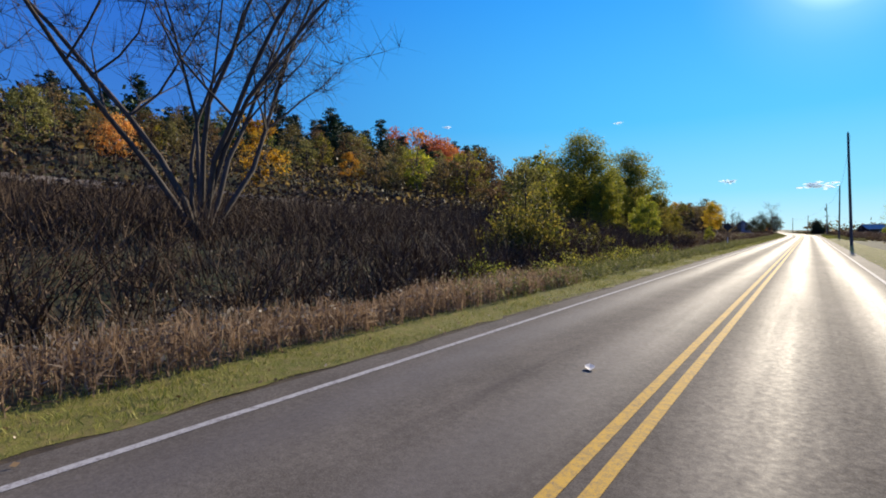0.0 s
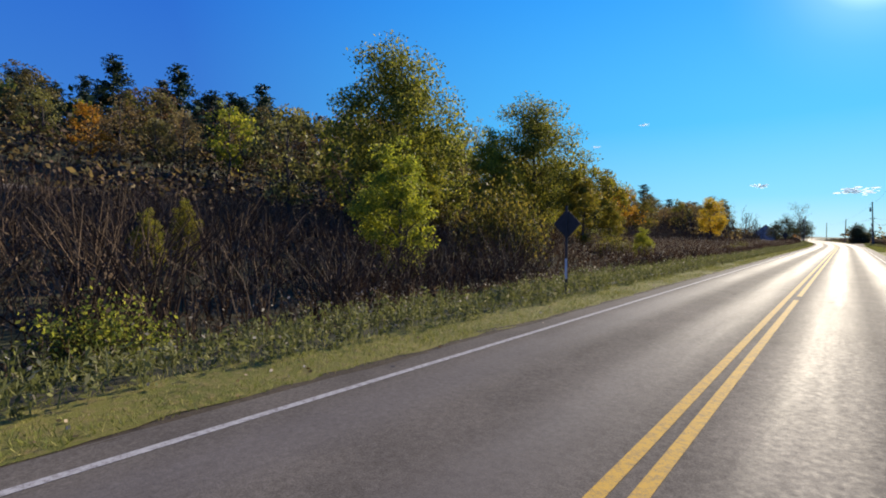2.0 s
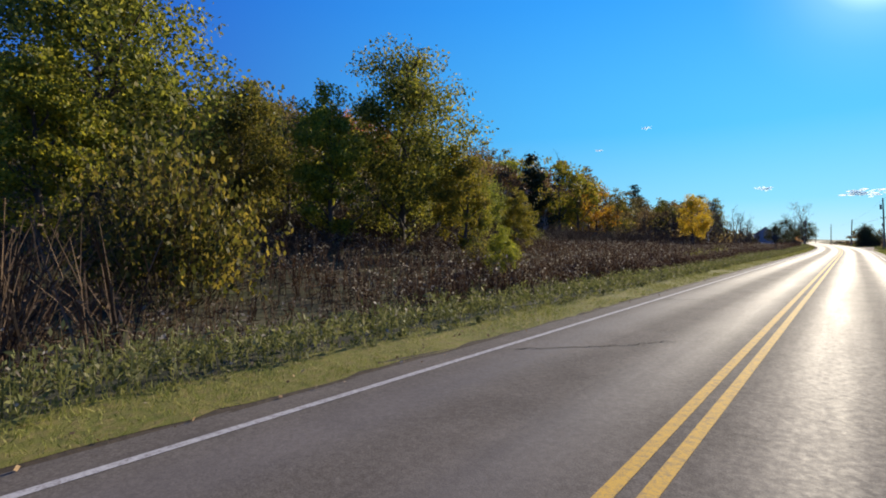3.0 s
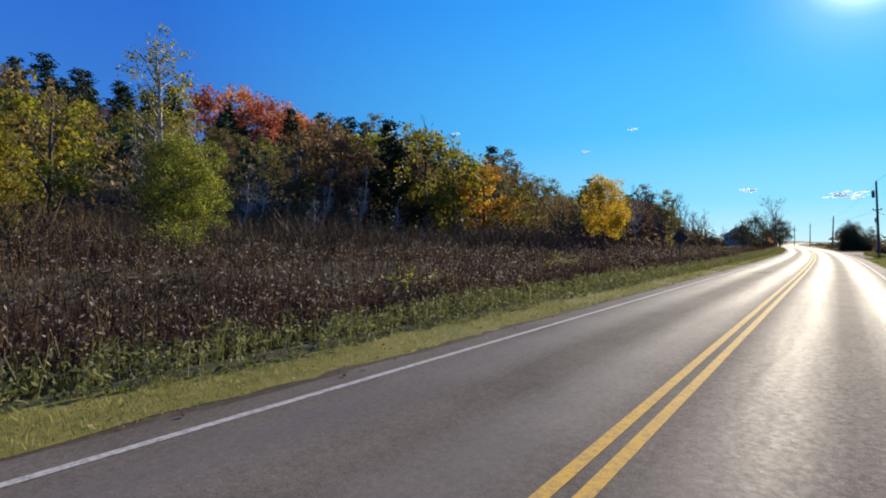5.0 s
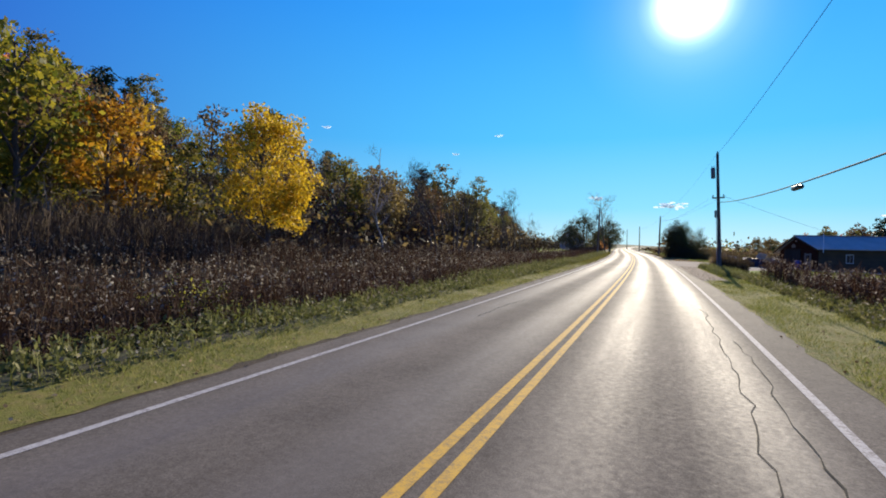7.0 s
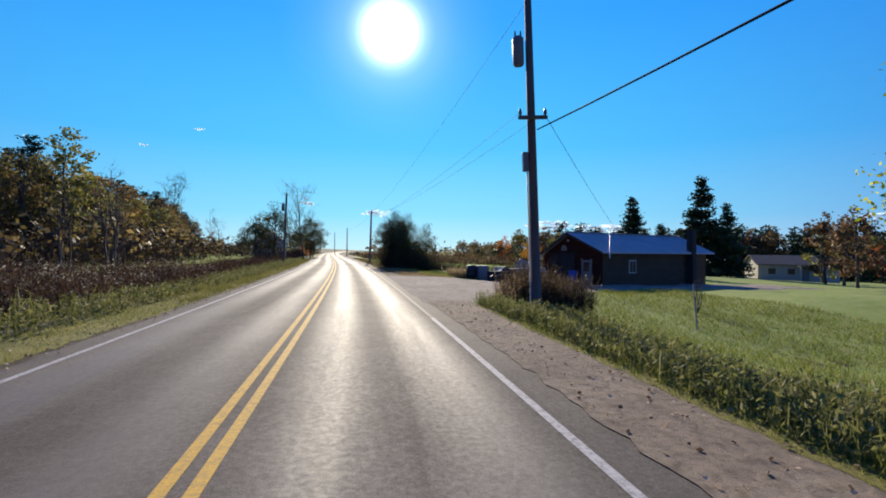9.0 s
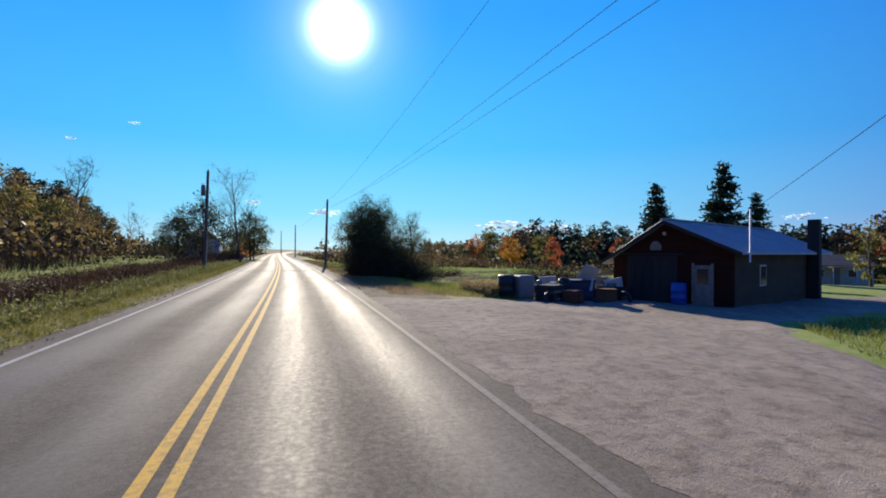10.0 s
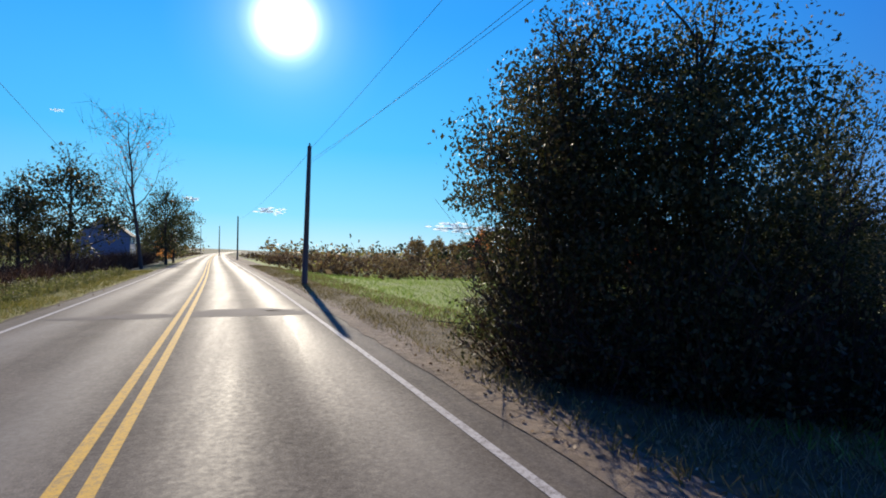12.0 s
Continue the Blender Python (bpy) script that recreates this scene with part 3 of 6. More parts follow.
def make_kinds():
    K = KINDS
    g = "trees of the hillside"
    for i in range(3):
        w, c = pine(20 + i, 21, 7.0, 1.0 + 0.6 * i, 4200, 0.9)
        K["pine%d" % i] = plant("pine_tree", w, c, M_DARKTREE, LEAF["needle"], "tall dark green white pine with ragged plumed boughs", "pine tree", group=g)
    specs = (("orange", "orange", "maple with a dense orange-red autumn crown", 12, 5.2, 2.5, 2400, 0.52),
             ("rust", "rust", "hillside tree with sparse rusty brown leaves", 12, 3.6, 2.2, 1500, 0.42),
             ("rust2", "rust", "hillside tree with thin brown leaves", 13, 3.2, 3.0, 1250, 0.4),
             ("olive", "olive", "hillside tree with dull olive autumn leaves", 13, 3.8, 2.2, 1700, 0.45),
             ("olive2", "olive", "slender hillside tree with olive leaves", 14, 3.0, 2.5, 1400, 0.42),
             ("lime", "lime", "hillside tree with yellow-green autumn leaves", 13, 3.5, 2.0, 1600, 0.42),
             ("gold", "yellow", "tree with glowing golden-yellow autumn leaves", 10, 3.0, 1.5, 1900, 0.36),
             ("greenfar", "green", "hillside tree still in full green leaf", 13, 3.8, 1.4, 1800, 0.47))
    kin = {"orange": ("maple_tree", "maple"), "rust": ("oak_tree", "oak"), "rust2": ("beech_tree", "beech"), "olive": ("elm_tree", "elm"), "olive2": ("elm_tree", "elm"), "lime": ("ash_tree", "ash tree"), "gold": ("aspen_tree", "aspen"), "greenfar": ("ash_tree", "ash tree")}
    for n, (k, lf, lab, h, r, b, cnt, sz) in enumerate(specs):
        w, c = broadleaf(40 + n, h, r, b, cnt, sz, 12, 50)
        K[k] = plant(kin[k][0], w, c, M_BARK, LEAF[lf], lab, kin[k][1], group=g)
    # nearer trees
    w, c = broadleaf(61, 15.2, 4.9, 0.8, 30000, 0.23, 24, 210, 0.0, 0.25)
    K["big"] = plant("tree", w, c, M_BARK, LEAF["green"], "tall broad roadside tree in green leaf turning yellow", "tree")
    w, c = broadleaf(62, 10, 2.7, 0.4, 14000, 0.2, 18, 110, 0.0, 0.3)
    K["limebig"] = plant("tree", w, c, M_BARK, LEAF["lime"], "young roadside tree with yellow-green leaves to the ground", "tree")
    w, c = broadleaf(63, 9.5, 2.9, 1.6, 9000, 0.22, 18, 90)
    K["maple"] = plant("maple_tree", w, c, M_BARK, LEAF["yellow"], "small maple with bright golden-yellow leaves", "tree")
    w, c = broadleaf(64, 18, 3.4, 6, 1500, 0.32, 18, 60, fill=0.2)
    K["birch"] = plant("birch_tree", w, c, M_PALEBARK, LEAF["lime"], "tall pale-barked birch with few remaining leaves", "birch")
    w, c = broadleaf(66, 11.5, 3.8, 1.5, 4200, 0.2, 22, 90, 0.0, 0.2, 9)
    K["willow"] = plant("willow_tree", w, c, M_PALEBARK, LEAF["lime"], "pale-limbed tree with thin grey-green leaves behind the weeds", "willow")
    w, e = bare_tree(70, 10, 3.2, 1, 0.35, 700)
    K["bare"] = plant("bare_tree", w, None, M_BARK, None, "leafless tree with fine grey upright twigs", "bare tree", wood_name="trunk")
    w, e = bare_tree(73, 11, 2.4, 1, 0.35, 500, 0.14)
    K["pale"] = plant("bare_tree", w, None, M_PALEBARK, None, "slim leafless tree with a pale grey trunk", "bare tree", wood_name="trunk")
    w, e = bare_tree(71, 8, 2.4, 4, 0.3, 600)
    K["bare2"] = plant("bare_tree", w, None, M_BARK, None, "leafless many-stemmed tree with grey twigs", "bare tree", wood_name="trunk")
    w, e = bare_tree(76, 19, 8.0, 9, 0.42, 9000, 0.15)
    K["oldbare"] = plant("bare_tree", w, None, M_BARK, None, "large leafless tree with wide spreading grey limbs", "bare tree", wood_name="trunk")
    # shrubs
    w, c = shrub(84, 2.6, 2.0, 260, 6500, 0.13)
    K["bush"] = plant("bush", w, c, M_TWIG, LEAF["green"], "rounded roadside bush with olive green leaves", "bush", "brushwood", "foliage", "bushes along the road")
    w, c = shrub(85, 1.6, 1.5, 160, 2600, 0.13)
    K["lowbush"] = plant("bush", w, c, M_TWIG, LEAF["green"], "low green leafy bush among the weeds", "bush", "brushwood", "foliage", "bushes along the road")


def wood_edge(y):
    """How far left of the yellow lines the woods begin."""
    return np.interp(y, (-120, 40, 60, 100, 118, 166, 200, 240, 300, 420), (60, 53, 59, 47, 27, 25, 29, 33, 45, 78))


def scatter_hill():
    r = random.Random(11)
    spots = []
    # pines on the upper slope
    for i in range(70):
        y = -105 + i * 4.1 + r.uniform(-2.5, 2.5)
        u = -84 - r.uniform(0, 36) if y < 8 else (-92 - r.uniform(0, 36) if y < 52 else -135 - r.uniform(0, 55) if y < 120 else -122 - r.uniform(0, 45))
        spots.append(("pine%d" % r.randrange(3), u, y, r.uniform(0.85, 1.15) * float(np.interp(y, (-40, -15, 5, 20, 35, 50, 60), (0.35, 0.36, 0.43, 0.60, 0.88, 1.06, 1.05)))))
        spots[-1] = spots[-1][:3] + (spots[-1][3] * float(np.interp(y, (30, 55, 105, 125), (0.95, 0.82, 0.82, 1.0))),)
    for i in range(34):
        y = -70 + i * 9 + r.uniform(-4, 4)
        u = -100 - r.uniform(0, 30) if y < 20 else (-100 - r.uniform(0, 40) if y < 150 else -80 - r.uniform(0, 50))
        spots.append(("pine%d" % r.randrange(3), u, y, r.uniform(0.55, 0.85) * (0.8 if y < 20 else 1.0)))
    # mixed woods on the lower slope
    mix = ["rust", "rust", "rust2", "olive", "olive2", "olive", "lime", "rust2", "greenfar", "gold", "rust"]
    dull = ["rust", "rust2", "olive", "olive2", "rust2", "pine0", "rust"]
    for i in range(290):
        y = -100 + i * 1.28 + r.uniform(-3, 3)
        u = -float(wood_edge(y)) - 4 - 72 * r.uniform(0, 1) ** 1.3
        big = float(np.interp(y, (-20, 20, 60, 100, 125, 180, 230), (0.6, 0.85, 1.2, 1.32, 1.3, 1.15, 0.9)))
        line = (y - 57) / max(1.0, 1.7 - u)
        if 0.3 < line < 0.74 and y < 125:
            big = 0.74
        elif line < 0.3 and y > 52:
            if u > -62:
                continue
            big = 0.9
        spots.append((r.choice(mix if y < 150 else dull), u, y, r.uniform(0.7, 1.15) * (big * (0.72 if y > 112 and u > -48 else 1.0))))
    spots = [(k, u + float(np.interp(y, (-40, 50, 80), (0.3, 2.4, 3.2)) + centre(y)), y - 0.035 * u, s, 1.0) for k, u, y, s in spots if not (abs(y - 137) < 17 and -165 < u < -128) and not (244 < y < 282 and u > -42)]
    for x, y, s in ((-143, 138, 1.75), (-150, 133, 1.9), (-141, 146, 1.75), (-137, 131, 1.5), (-158, 128, 1.75), (-146, 153, 1.6), (-143, 160, 1.45)):
        spots.append(("orange", x, y, s, 1.1))
    for i in range(18):
        y = 88 + i * 2.0 + r.uniform(-1, 1)
        spots.append((r.choice(("rust", "rust2", "lime", "gold", "pale", "rust")), -r.uniform(50, 64) + float(centre(y)), y, r.uniform(1.05, 1.3), 1.0))
    for i in range(46):
        y = 124 + i * 2.0 + r.uniform(-1.5, 1.5)
        spots.append((r.choice(("rust", "bare", "rust2", "olive", "bare2", "bare", "olive2", "rust")), -float(wood_edge(y)) - r.uniform(0, 9) + float(centre(y)), y, r.uniform(0.72, 1.0) * (1.0 if y < 180 else 0.85), 1.0))
    # single trees
    spots += [("gold", -54, -15.1, 1.02, 1.05), ("orange", -61.4, -28.4, 0.5, 1.0), ("birch", -54.6, 70.7, 1.2, 1.0), ("lime", -44.1, 101.6, 1.42, 1.1), ("lime", -41.4, 104.4, 1.35, 1.0), ("pine1", -49, 99.2, 0.85, 1.0), ("gold", -40, 110, 1.3, 1.0), ("gold", -42.9, 113.3, 1.35, 1.0),
              ("maple", -21.1, 108.1, 1.04, 1.0), ("big", -24.4, 17.4, 0.99, 1.0), ("big", -23.1, 35.3, 1.0, 1.0), ("limebig", -13.3, 5.6, 0.6, 1.0),
              ("limebig", -21, 14.7, 0.8, 1.0), ("limebig", -24.5, 29.7, 0.98, 1.05), ("big", -29.8, 26.7, 0.72, 1.0), ("limebig", -18.5, 35.8, 0.75, 1.0), ("limebig", -17.7, 41.3, 0.5, 1.0), ("limebig", -24.6, 45.9, 0.6, 1.0), ("limebig", -10.3, 27.8, 0.27, 1.0),
              ("limebig", -16.1, -2.7, 0.2, 1.2), ("limebig", -18, -0.7, 0.22, 1.2), ("big", -28.9, 41.6, 0.6, 1.0), ("limebig", -31.5, 52.5, 0.8, 1.0), ("big", -36.1, 64.4, 0.62, 1.0),
              ("greenfar", -34.7, 22.2, 1.0, 1.0), ("olive", -36.7, 31, 1.05, 1.0), ("greenfar", -34.3, 35.7, 0.92, 1.0), ("rust", -41.1, 25.9, 0.95, 1.0), ("olive2", -40, 46.4, 1.0, 1.0), ("greenfar", -45.5, 37.9, 1.1, 1.0), ("rust2", -34.5, 33.3, 0.95, 1.0), ("olive", -31.7, 12.9, 0.8, 1.0), ("rust", -43.7, 55.6, 1.1, 1.0), ("olive2", -50.1, 50.1, 1.15, 1.0), ("lime", -38.5, 57.1, 0.9, 1.0),
              ("oldbare", -23.2, -39, 1.3, 0.95), ("bare", -19.4, 128.8, 1.0, 1.0), ("bare", -25.4, 133.5, 1.1, 1.0), ("bare2", -17.1, 133.2, 0.9, 1.0), ("bare2", -23.1, 139.5, 1.0, 1.0), ("bare", -28.9, 126.7, 1.1, 1.0),
              ("olive", -50.4, 216.1, 0.9, 1.0), ("rust", -52.7, 227, 1.0, 1.0), ("gold", -49.7, 228.8, 0.95, 1.0), ("rust2", -42.7, 224.6, 1.0, 1.0), ("rust", -44.9, 234, 0.95, 1.0), ("olive2", -46.3, 243.9, 0.9, 1.0), ("rust", -49, 253.1, 0.9, 1.0), ("pine1", -54.6, 246.7, 0.55, 1.0), ("olive", -51.4, 264.6, 0.8, 1.0), ("rust2", -60.9, 280, 0.8, 1.0),
              ("rust", -39.2, 189.7, 0.95, 1.0), ("gold", -44.7, 198.2, 0.9, 1.0), ("olive", -37.6, 171.4, 0.9, 1.0), ("rust2", -50, 209.2, 0.9, 1.0), ("olive2", -53.3, 222.2, 0.8, 1.0), ("rust", -52.2, 226.6, 0.8, 1.0), ("rust", -42.3, 175.6, 1.1, 1.0), ("pine0", -59.3, 218.9, 0.55, 1.0), ("olive", -51.8, 225.4, 0.75, 1.0), ("rust2", -52.1, 231.2, 0.7, 1.0),
              ("pale", -48, 75.1, 0.9, 1.0), ("pale", -51, 79.5, 1.0, 1.0), ("pale", -46.6, 83, 0.85, 1.0), ("pale", -49.5, 87.2, 1.0, 1.0), ("pale", -47.3, 91.1, 1.1, 1.0), ("pale", -52.4, 94.6, 1.0, 1.0), ("pale", -45, 94.8, 0.8, 1.0), ("pale", -58.8, 70.1, 1.1, 1.0), ("pale", -52.8, 105.5, 1.1, 1.0), ("pale", -40.3, 106.2, 0.8, 1.0), ("pale", -41.9, 112.2, 0.9, 1.0), ("pale", -33.6, 50.7, 0.95, 1.1),
              ("bare", -41.9, 122.3, 1.2, 1.0), ("rust", -51, 224, 1.35, 1.0), ("gold", -54, 221, 1.6, 1.0), ("rust2", -50.5, 230, 1.2, 1.0), ("pine0", -52.6, 235, 0.72, 1.0), ("pine1", -51.9, 240, 0.70, 1.0), ("pine2", -51.7, 246, 0.74, 1.0), ("rust", -50.8, 250, 1.2, 1.0), ("pine0", -50.7, 255, 0.62, 1.0), ("pine2", -50.2, 260, 0.55, 1.0), ("rust2", -49.6, 263, 0.85, 1.0), ("pine1", -49.9, 268, 0.45, 1.0), ("bare", -45.7, 230.5, 2.0, 1.0), ("bare2", -43.8, 231.5, 2.3, 1.0), ("pale", -40, 248.7, 1.35, 1.0), ("bare", -38.2, 251, 1.1, 1.0), ("pale", -21.7, 122.6, 1.1, 1.0), ("bare", -19.6, 130.2, 1.15, 1.0), ("bare2", -18.4, 132, 1.2, 1.0), ("bare2", -18.7, 155, 1.1, 1.0), ("bare", -20.2, 157.5, 0.9, 1.0), ("bare2", -16.8, 152, 0.7, 1.0), ("bare2", -18.5, 148.5, 0.8, 1.0), ("bare", -35.8, 226.6, 1.0, 1.0), ("bare2", -27.1, 228.3, 0.9, 1.0), ("willow", 20.7, 127.1, 1.0, 1.0), ("limebig", 17.9, 123.2, 0.42, 1.0), ("bare2", 13.2, 131.4, 0.26, 0.8)]
    # bushes
    for x, y, s, t in ((-13.4, -23, 1.35, 1.25), (-15, -20.4, 1.0, 1.1), (-15.3, 16.5, 1.35, 1.5), (-14.2, 32.6, 0.8, 1.0), (-27.1, 59.9, 0.9, 1.0), (-10.4, 73.6, 0.7, 0.8)):
        spots.append(("bush", x, y, s, t))
    for x, y, s in ((-12.7, -13.9, 1.2), (-9.8, -34.3, 0.75), (-8.0, -31.5, 0.6), (-8.4, -27.5, 0.75), (-8.0, -23.5, 0.65), (-8.4, -19, 0.75), (-8.2, -14, 0.6), (-9.8, 60.3, 0.8), (-9, -6, 0.7), (-8.3, 92, 0.7)):
        spots.append(("lowbush", x, y, s, 1.0))
    place(KINDS, spots)


def undergrowth(name, seed, count, near, deep, y0, y1, h0, h1, size, mat, label, twig=False):
    """Brush that nobody could count, under and before the trees of the hill."""
    rng = np.random.default_rng(seed)
    y = rng.uniform(y0, y1, count)
    u = -np.maximum(wood_edge(y) - near, 18) - deep * rng.uniform(0, 1, count) ** 1.3
    patch = 0.62 + 0.38 * wave(u, y, 3.1) + 0.25 * wave(u, y, 1.2)
    h = (h0 + (h1 - h0) * rng.uniform(0, 1, count) ** 0.6) * np.clip(patch, 0.15, 1.2)
    x = centre(y) + u
    p = np.column_stack([x, y, land(u, y) + h])
    if twig:
        a = np.column_stack([x + rng.normal(0, 0.3, count), y + rng.normal(0, 0.3, count), land(u, y) - 0.05])
        geo = slivers(a, p, 0.05, 0.02, rng)
    else:
        geo = leaves(p, size, rng)
    return tagged(new(name, mesh_of(name, *geo, mat)), label, "brush", "", "stuff")


def thicket(name, seed, clumps, u0, u1, y0, y1, h0, h1, mat, label, stems=15):
    """Many-stemmed brush that nobody could count: stems fan out of each root and fork."""
    rng = np.random.default_rng(seed)
    cy, cu = rng.uniform(y0, y1, clumps), u0 + (u1 - u0) * rng.uniform(0, 1, clumps) ** 1.15
    ch = rng.uniform(h0, h1, clumps) * (0.85 + 0.25 * wave(cu, cy, 4.0))
    k = np.repeat(np.arange(clumps), stems)
    n = len(k)
    x, y = centre(cy)[k] + cu[k] + rng.normal(0, 0.22, n), cy[k] + rng.normal(0, 0.22, n)
    a = np.column_stack([x, y, land(cu, cy)[k] - 0.1])
    way = np.column_stack([rng.normal(0, 0.2, n), rng.normal(0, 0.2, n), rng.uniform(0.42, 0.6, n)]) * ch[k][:, None]
    m = a + way
    b = m + (way * np.array([1.1, 1.1, 0.75])) + rng.normal(0, 0.12, (n, 3))
    c = m + way * 0.3 + rng.normal(0, 0.3, (n, 3)) * np.array([1, 1, 0.5]) + np.array([0, 0, 0.35])
    geo = join([slivers(a, m, 0.045, 0.03, rng), slivers(m, b, 0.03, 0.009, rng), slivers(m, c, 0.022, 0.008, rng), leaves(m + rng.normal(0, 0.4, (n, 3)), 0.15, rng, 0.4), leaves(b + rng.normal(0, 0.25, (n, 3)), 0.1, rng, 0.4)])
    return tagged(new(name, mesh_of(name, *geo, mat)), label, "brush", "", "stuff")


def weeds(name, seed, count, u0, u1, y0, y1, h0, h1, mat, label, lift=0.0, leafy=5, head=2, dense=1.0, wide=1.0, leaf=0.0):
    """A stand of weeds, one piece of stuff: stalks, drooping leaves and pale heads."""
    rng = np.random.default_rng(seed)
    y = rng.uniform(y0, y1, count)
    u = u0 + (u1 - u0) * rng.uniform(0, 1, count) ** dense
    h = rng.uniform(h0, h1, count) * (0.80 + 0.24 * wave(u, y, 1.7) + 0.14 * wave(u, y, 0.55))
    x = centre(y) + u
    z = land(u, y) + lift
    a = np.column_stack([x, y, z - 0.03])
    b = a + np.column_stack([rng.normal(0, 0.13, count) * h, rng.normal(0, 0.13, count) * h, h])
    out = [slivers(a, b, 0.016 * wide, 0.008 * wide, rng)]
    # side stalks, and leaves that hang from them
    k = np.repeat(np.arange(count), 2)
    p = a[k] + (b[k] - a[k]) * rng.uniform(0.3, 0.7, len(k))[:, None]
    q = p + np.column_stack([rng.normal(0, 0.14, len(k)), rng.normal(0, 0.14, len(k)), rng.uniform(0.25, 0.55, len(k))]) * h[k][:, None]
    out.append(slivers(p, q, 0.011 * wide, 0.005 * wide, rng))
    if leafy:
        k = np.repeat(np.arange(count), leafy)
        f = rng.uniform(0.15, 0.95, len(k))[:, None]
        p = a[k] + (b[k] - a[k]) * f
        q = p + np.column_stack([rng.normal(0, 0.10, len(k)), rng.normal(0, 0.10, len(k)), rng.uniform(-0.06, 0.16, len(k))]) * (h[k] ** 0.5)[:, None]
        out.append(leaves(q, leaf * 1.15, rng, 0.36) if leaf else slivers(p, q, 0.026 * wide, 0.008 * wide, rng))
    if head:
        k = np.repeat(np.nonzero(rng.uniform(size=count) < 0.45)[0], head)
        p = b[k] + rng.normal(0, 1, (len(k), 3)) * np.array([0.08, 0.08, 0.06]) - (b[k] - a[k]) * rng.uniform(0, 0.14, len(k))[:, None]
        tops = new("seed_heads", mesh_of("seed_heads", *leaves(p, 0.075 * wide ** 0.5, rng, 0.55), M_HEADS))
        tagged(tops, "pale fluffy seed heads of dead weeds", "weeds", "", "stuff")
    ob = new(name, mesh_of(name, *join(out), mat))
    return tagged(ob, label, "weeds", "", "stuff")


def blades(name, seed, count, u0, u1, y0, y1, h0, h1, mat, label, lift=0.03, wide=0.012, where=None):
    rng = np.random.default_rng(seed)
    y, u = rng.uniform(y0, y1, count), rng.uniform(u0, u1, count)
    if where is not None:
        keep = where(u, y)
        y, u = y[keep], u[keep]
        count = len(y)
    h = rng.uniform(h0, h1, count) * (0.8 + 0.35 * wave(u * 2, y, 1.1) + 0.25 * wave(u, y, 0.37))
    a = np.column_stack([centre(y) + u, y, land(u, y) + lift - 0.01])
    b = a + np.column_stack([rng.normal(0, 0.5, count) * h, rng.normal(0, 0.5, count) * h, np.abs(h)])
    ob = new(name, mesh_of(name, *slivers(a, b, wide, wide * 0.3, rng), mat))
    return tagged(ob, label, "grass", "", "stuff")


def build_weeds():
    tall = "dense stand of tall dead brown goldenrod stalks"
    weeds("tall_weeds", 1, 19000, -7.6, -27, 20, 150, 0.9, 1.75, M_WEED, tall, leafy=5, head=4, dense=1.5, wide=1.8)
    weeds("tall_weeds", 11, 15000, -6.6, -13.5, 36, 112, 0.6, 1.35, M_WEED, tall, leafy=4, head=1, wide=1.15)
    weeds("tall_weeds", 2, 6000, -8.0, -20, -75, 22, 0.5, 1.2, M_WEED, tall, dense=1.4, wide=1.4)
    weeds("green_weeds", 3, 14200, -4.6, -8.6, -42, 195, 0.2, 0.75, M_GREENWEED, "ragged green weeds and seedling goldenrod along the verge", leafy=12, head=1, wide=1.1, leaf=0.095)
    weeds("tan_grass", 4, 8000, -4.75, -7.2, -75, -36, 0.25, 0.75, M_TAN, "tuft of tall dry straw-coloured grass beside the verge", leafy=4, head=1)
    weeds("tall_weeds", 5, 13000, 7.0, 32, 62, 117, 0.8, 1.6, M_WEED, tall, leafy=5, head=4, dense=1.3, wide=1.7)
    weeds("green_weeds", 6, 6000, 5.7, 8.6, 50, 120, 0.15, 0.5, M_GREENWEED, "ragged green weeds along the ditch", leafy=7, head=1, wide=1.1, leaf=0.11)
    blades("verge_grass", 7, 130000, -5.2, -3.66, -60, 150, 0.03, 0.10, M_BLADE, "short yellow-green grass blades of the mown verge", wide=0.011)
    blades("verge_grass", 8, 60000, 3.8, 6.0, 62, 129, 0.03, 0.12, M_BLADE, "short yellow-green grass blades of the mown verge", wide=0.011, where=lambda a, b: (b < 112) | (a > 4.85))
    blades("verge_grass", 9, 42000, 3.95, 7.4, 151.5, 215, 0.04, 0.16, M_DRYBLADE, "short brown and olive grass blades of the trodden verge", wide=0.016)
    blades("verge_grass", 10, 22000, -5.6, -3.7, 130, 200, 0.05, 0.2, M_BLADE, "short yellow-green grass blades of the mown verge", wide=0.018)


undergrowth("hillside_brush", 31, 52000, 14, 100, -110, 330, 0.1, 3.8, 0.55, M_TWIG, "dark brown leafless undergrowth on the wooded hillside")
undergrowth("hillside_brush", 32, 26000, 8, 100, -110, 330, 0.3, 5.0, 0.7, LEAF["rust"], "rusty undergrowth leaves on the wooded hillside")
undergrowth("hillside_brush", 33, 14000, 5, 95, -110, 330, 0.3, 5.0, 0.65, LEAF["olive"], "olive green undergrowth leaves on the wooded hillside")
undergrowth("hillside_brush", 34, 30000, 26, 34, -80, 190, 1.0, 3.2, 0.5, M_TWIG, "haze of bare brown twigs before the woods", True)
undergrowth("hillside_brush", 35, 30000, 12, 95, -110, 45, 0.3, 4.6, 0.5, M_TWIG, "dark brown leafless undergrowth on the wooded hillside")
undergrowth("hillside_brush", 40, 16000, 3, 20, 116, 215, 0.5, 6.0, 0.4, M_TWIG, "tall dark brown brush at the foot of the hill")
undergrowth("hillside_pines", 39, 9000, -34, 50, -80, 130, 0.5, 9.0, 1.5, LEAF["needle"], "dark young pines filling the upper slope")
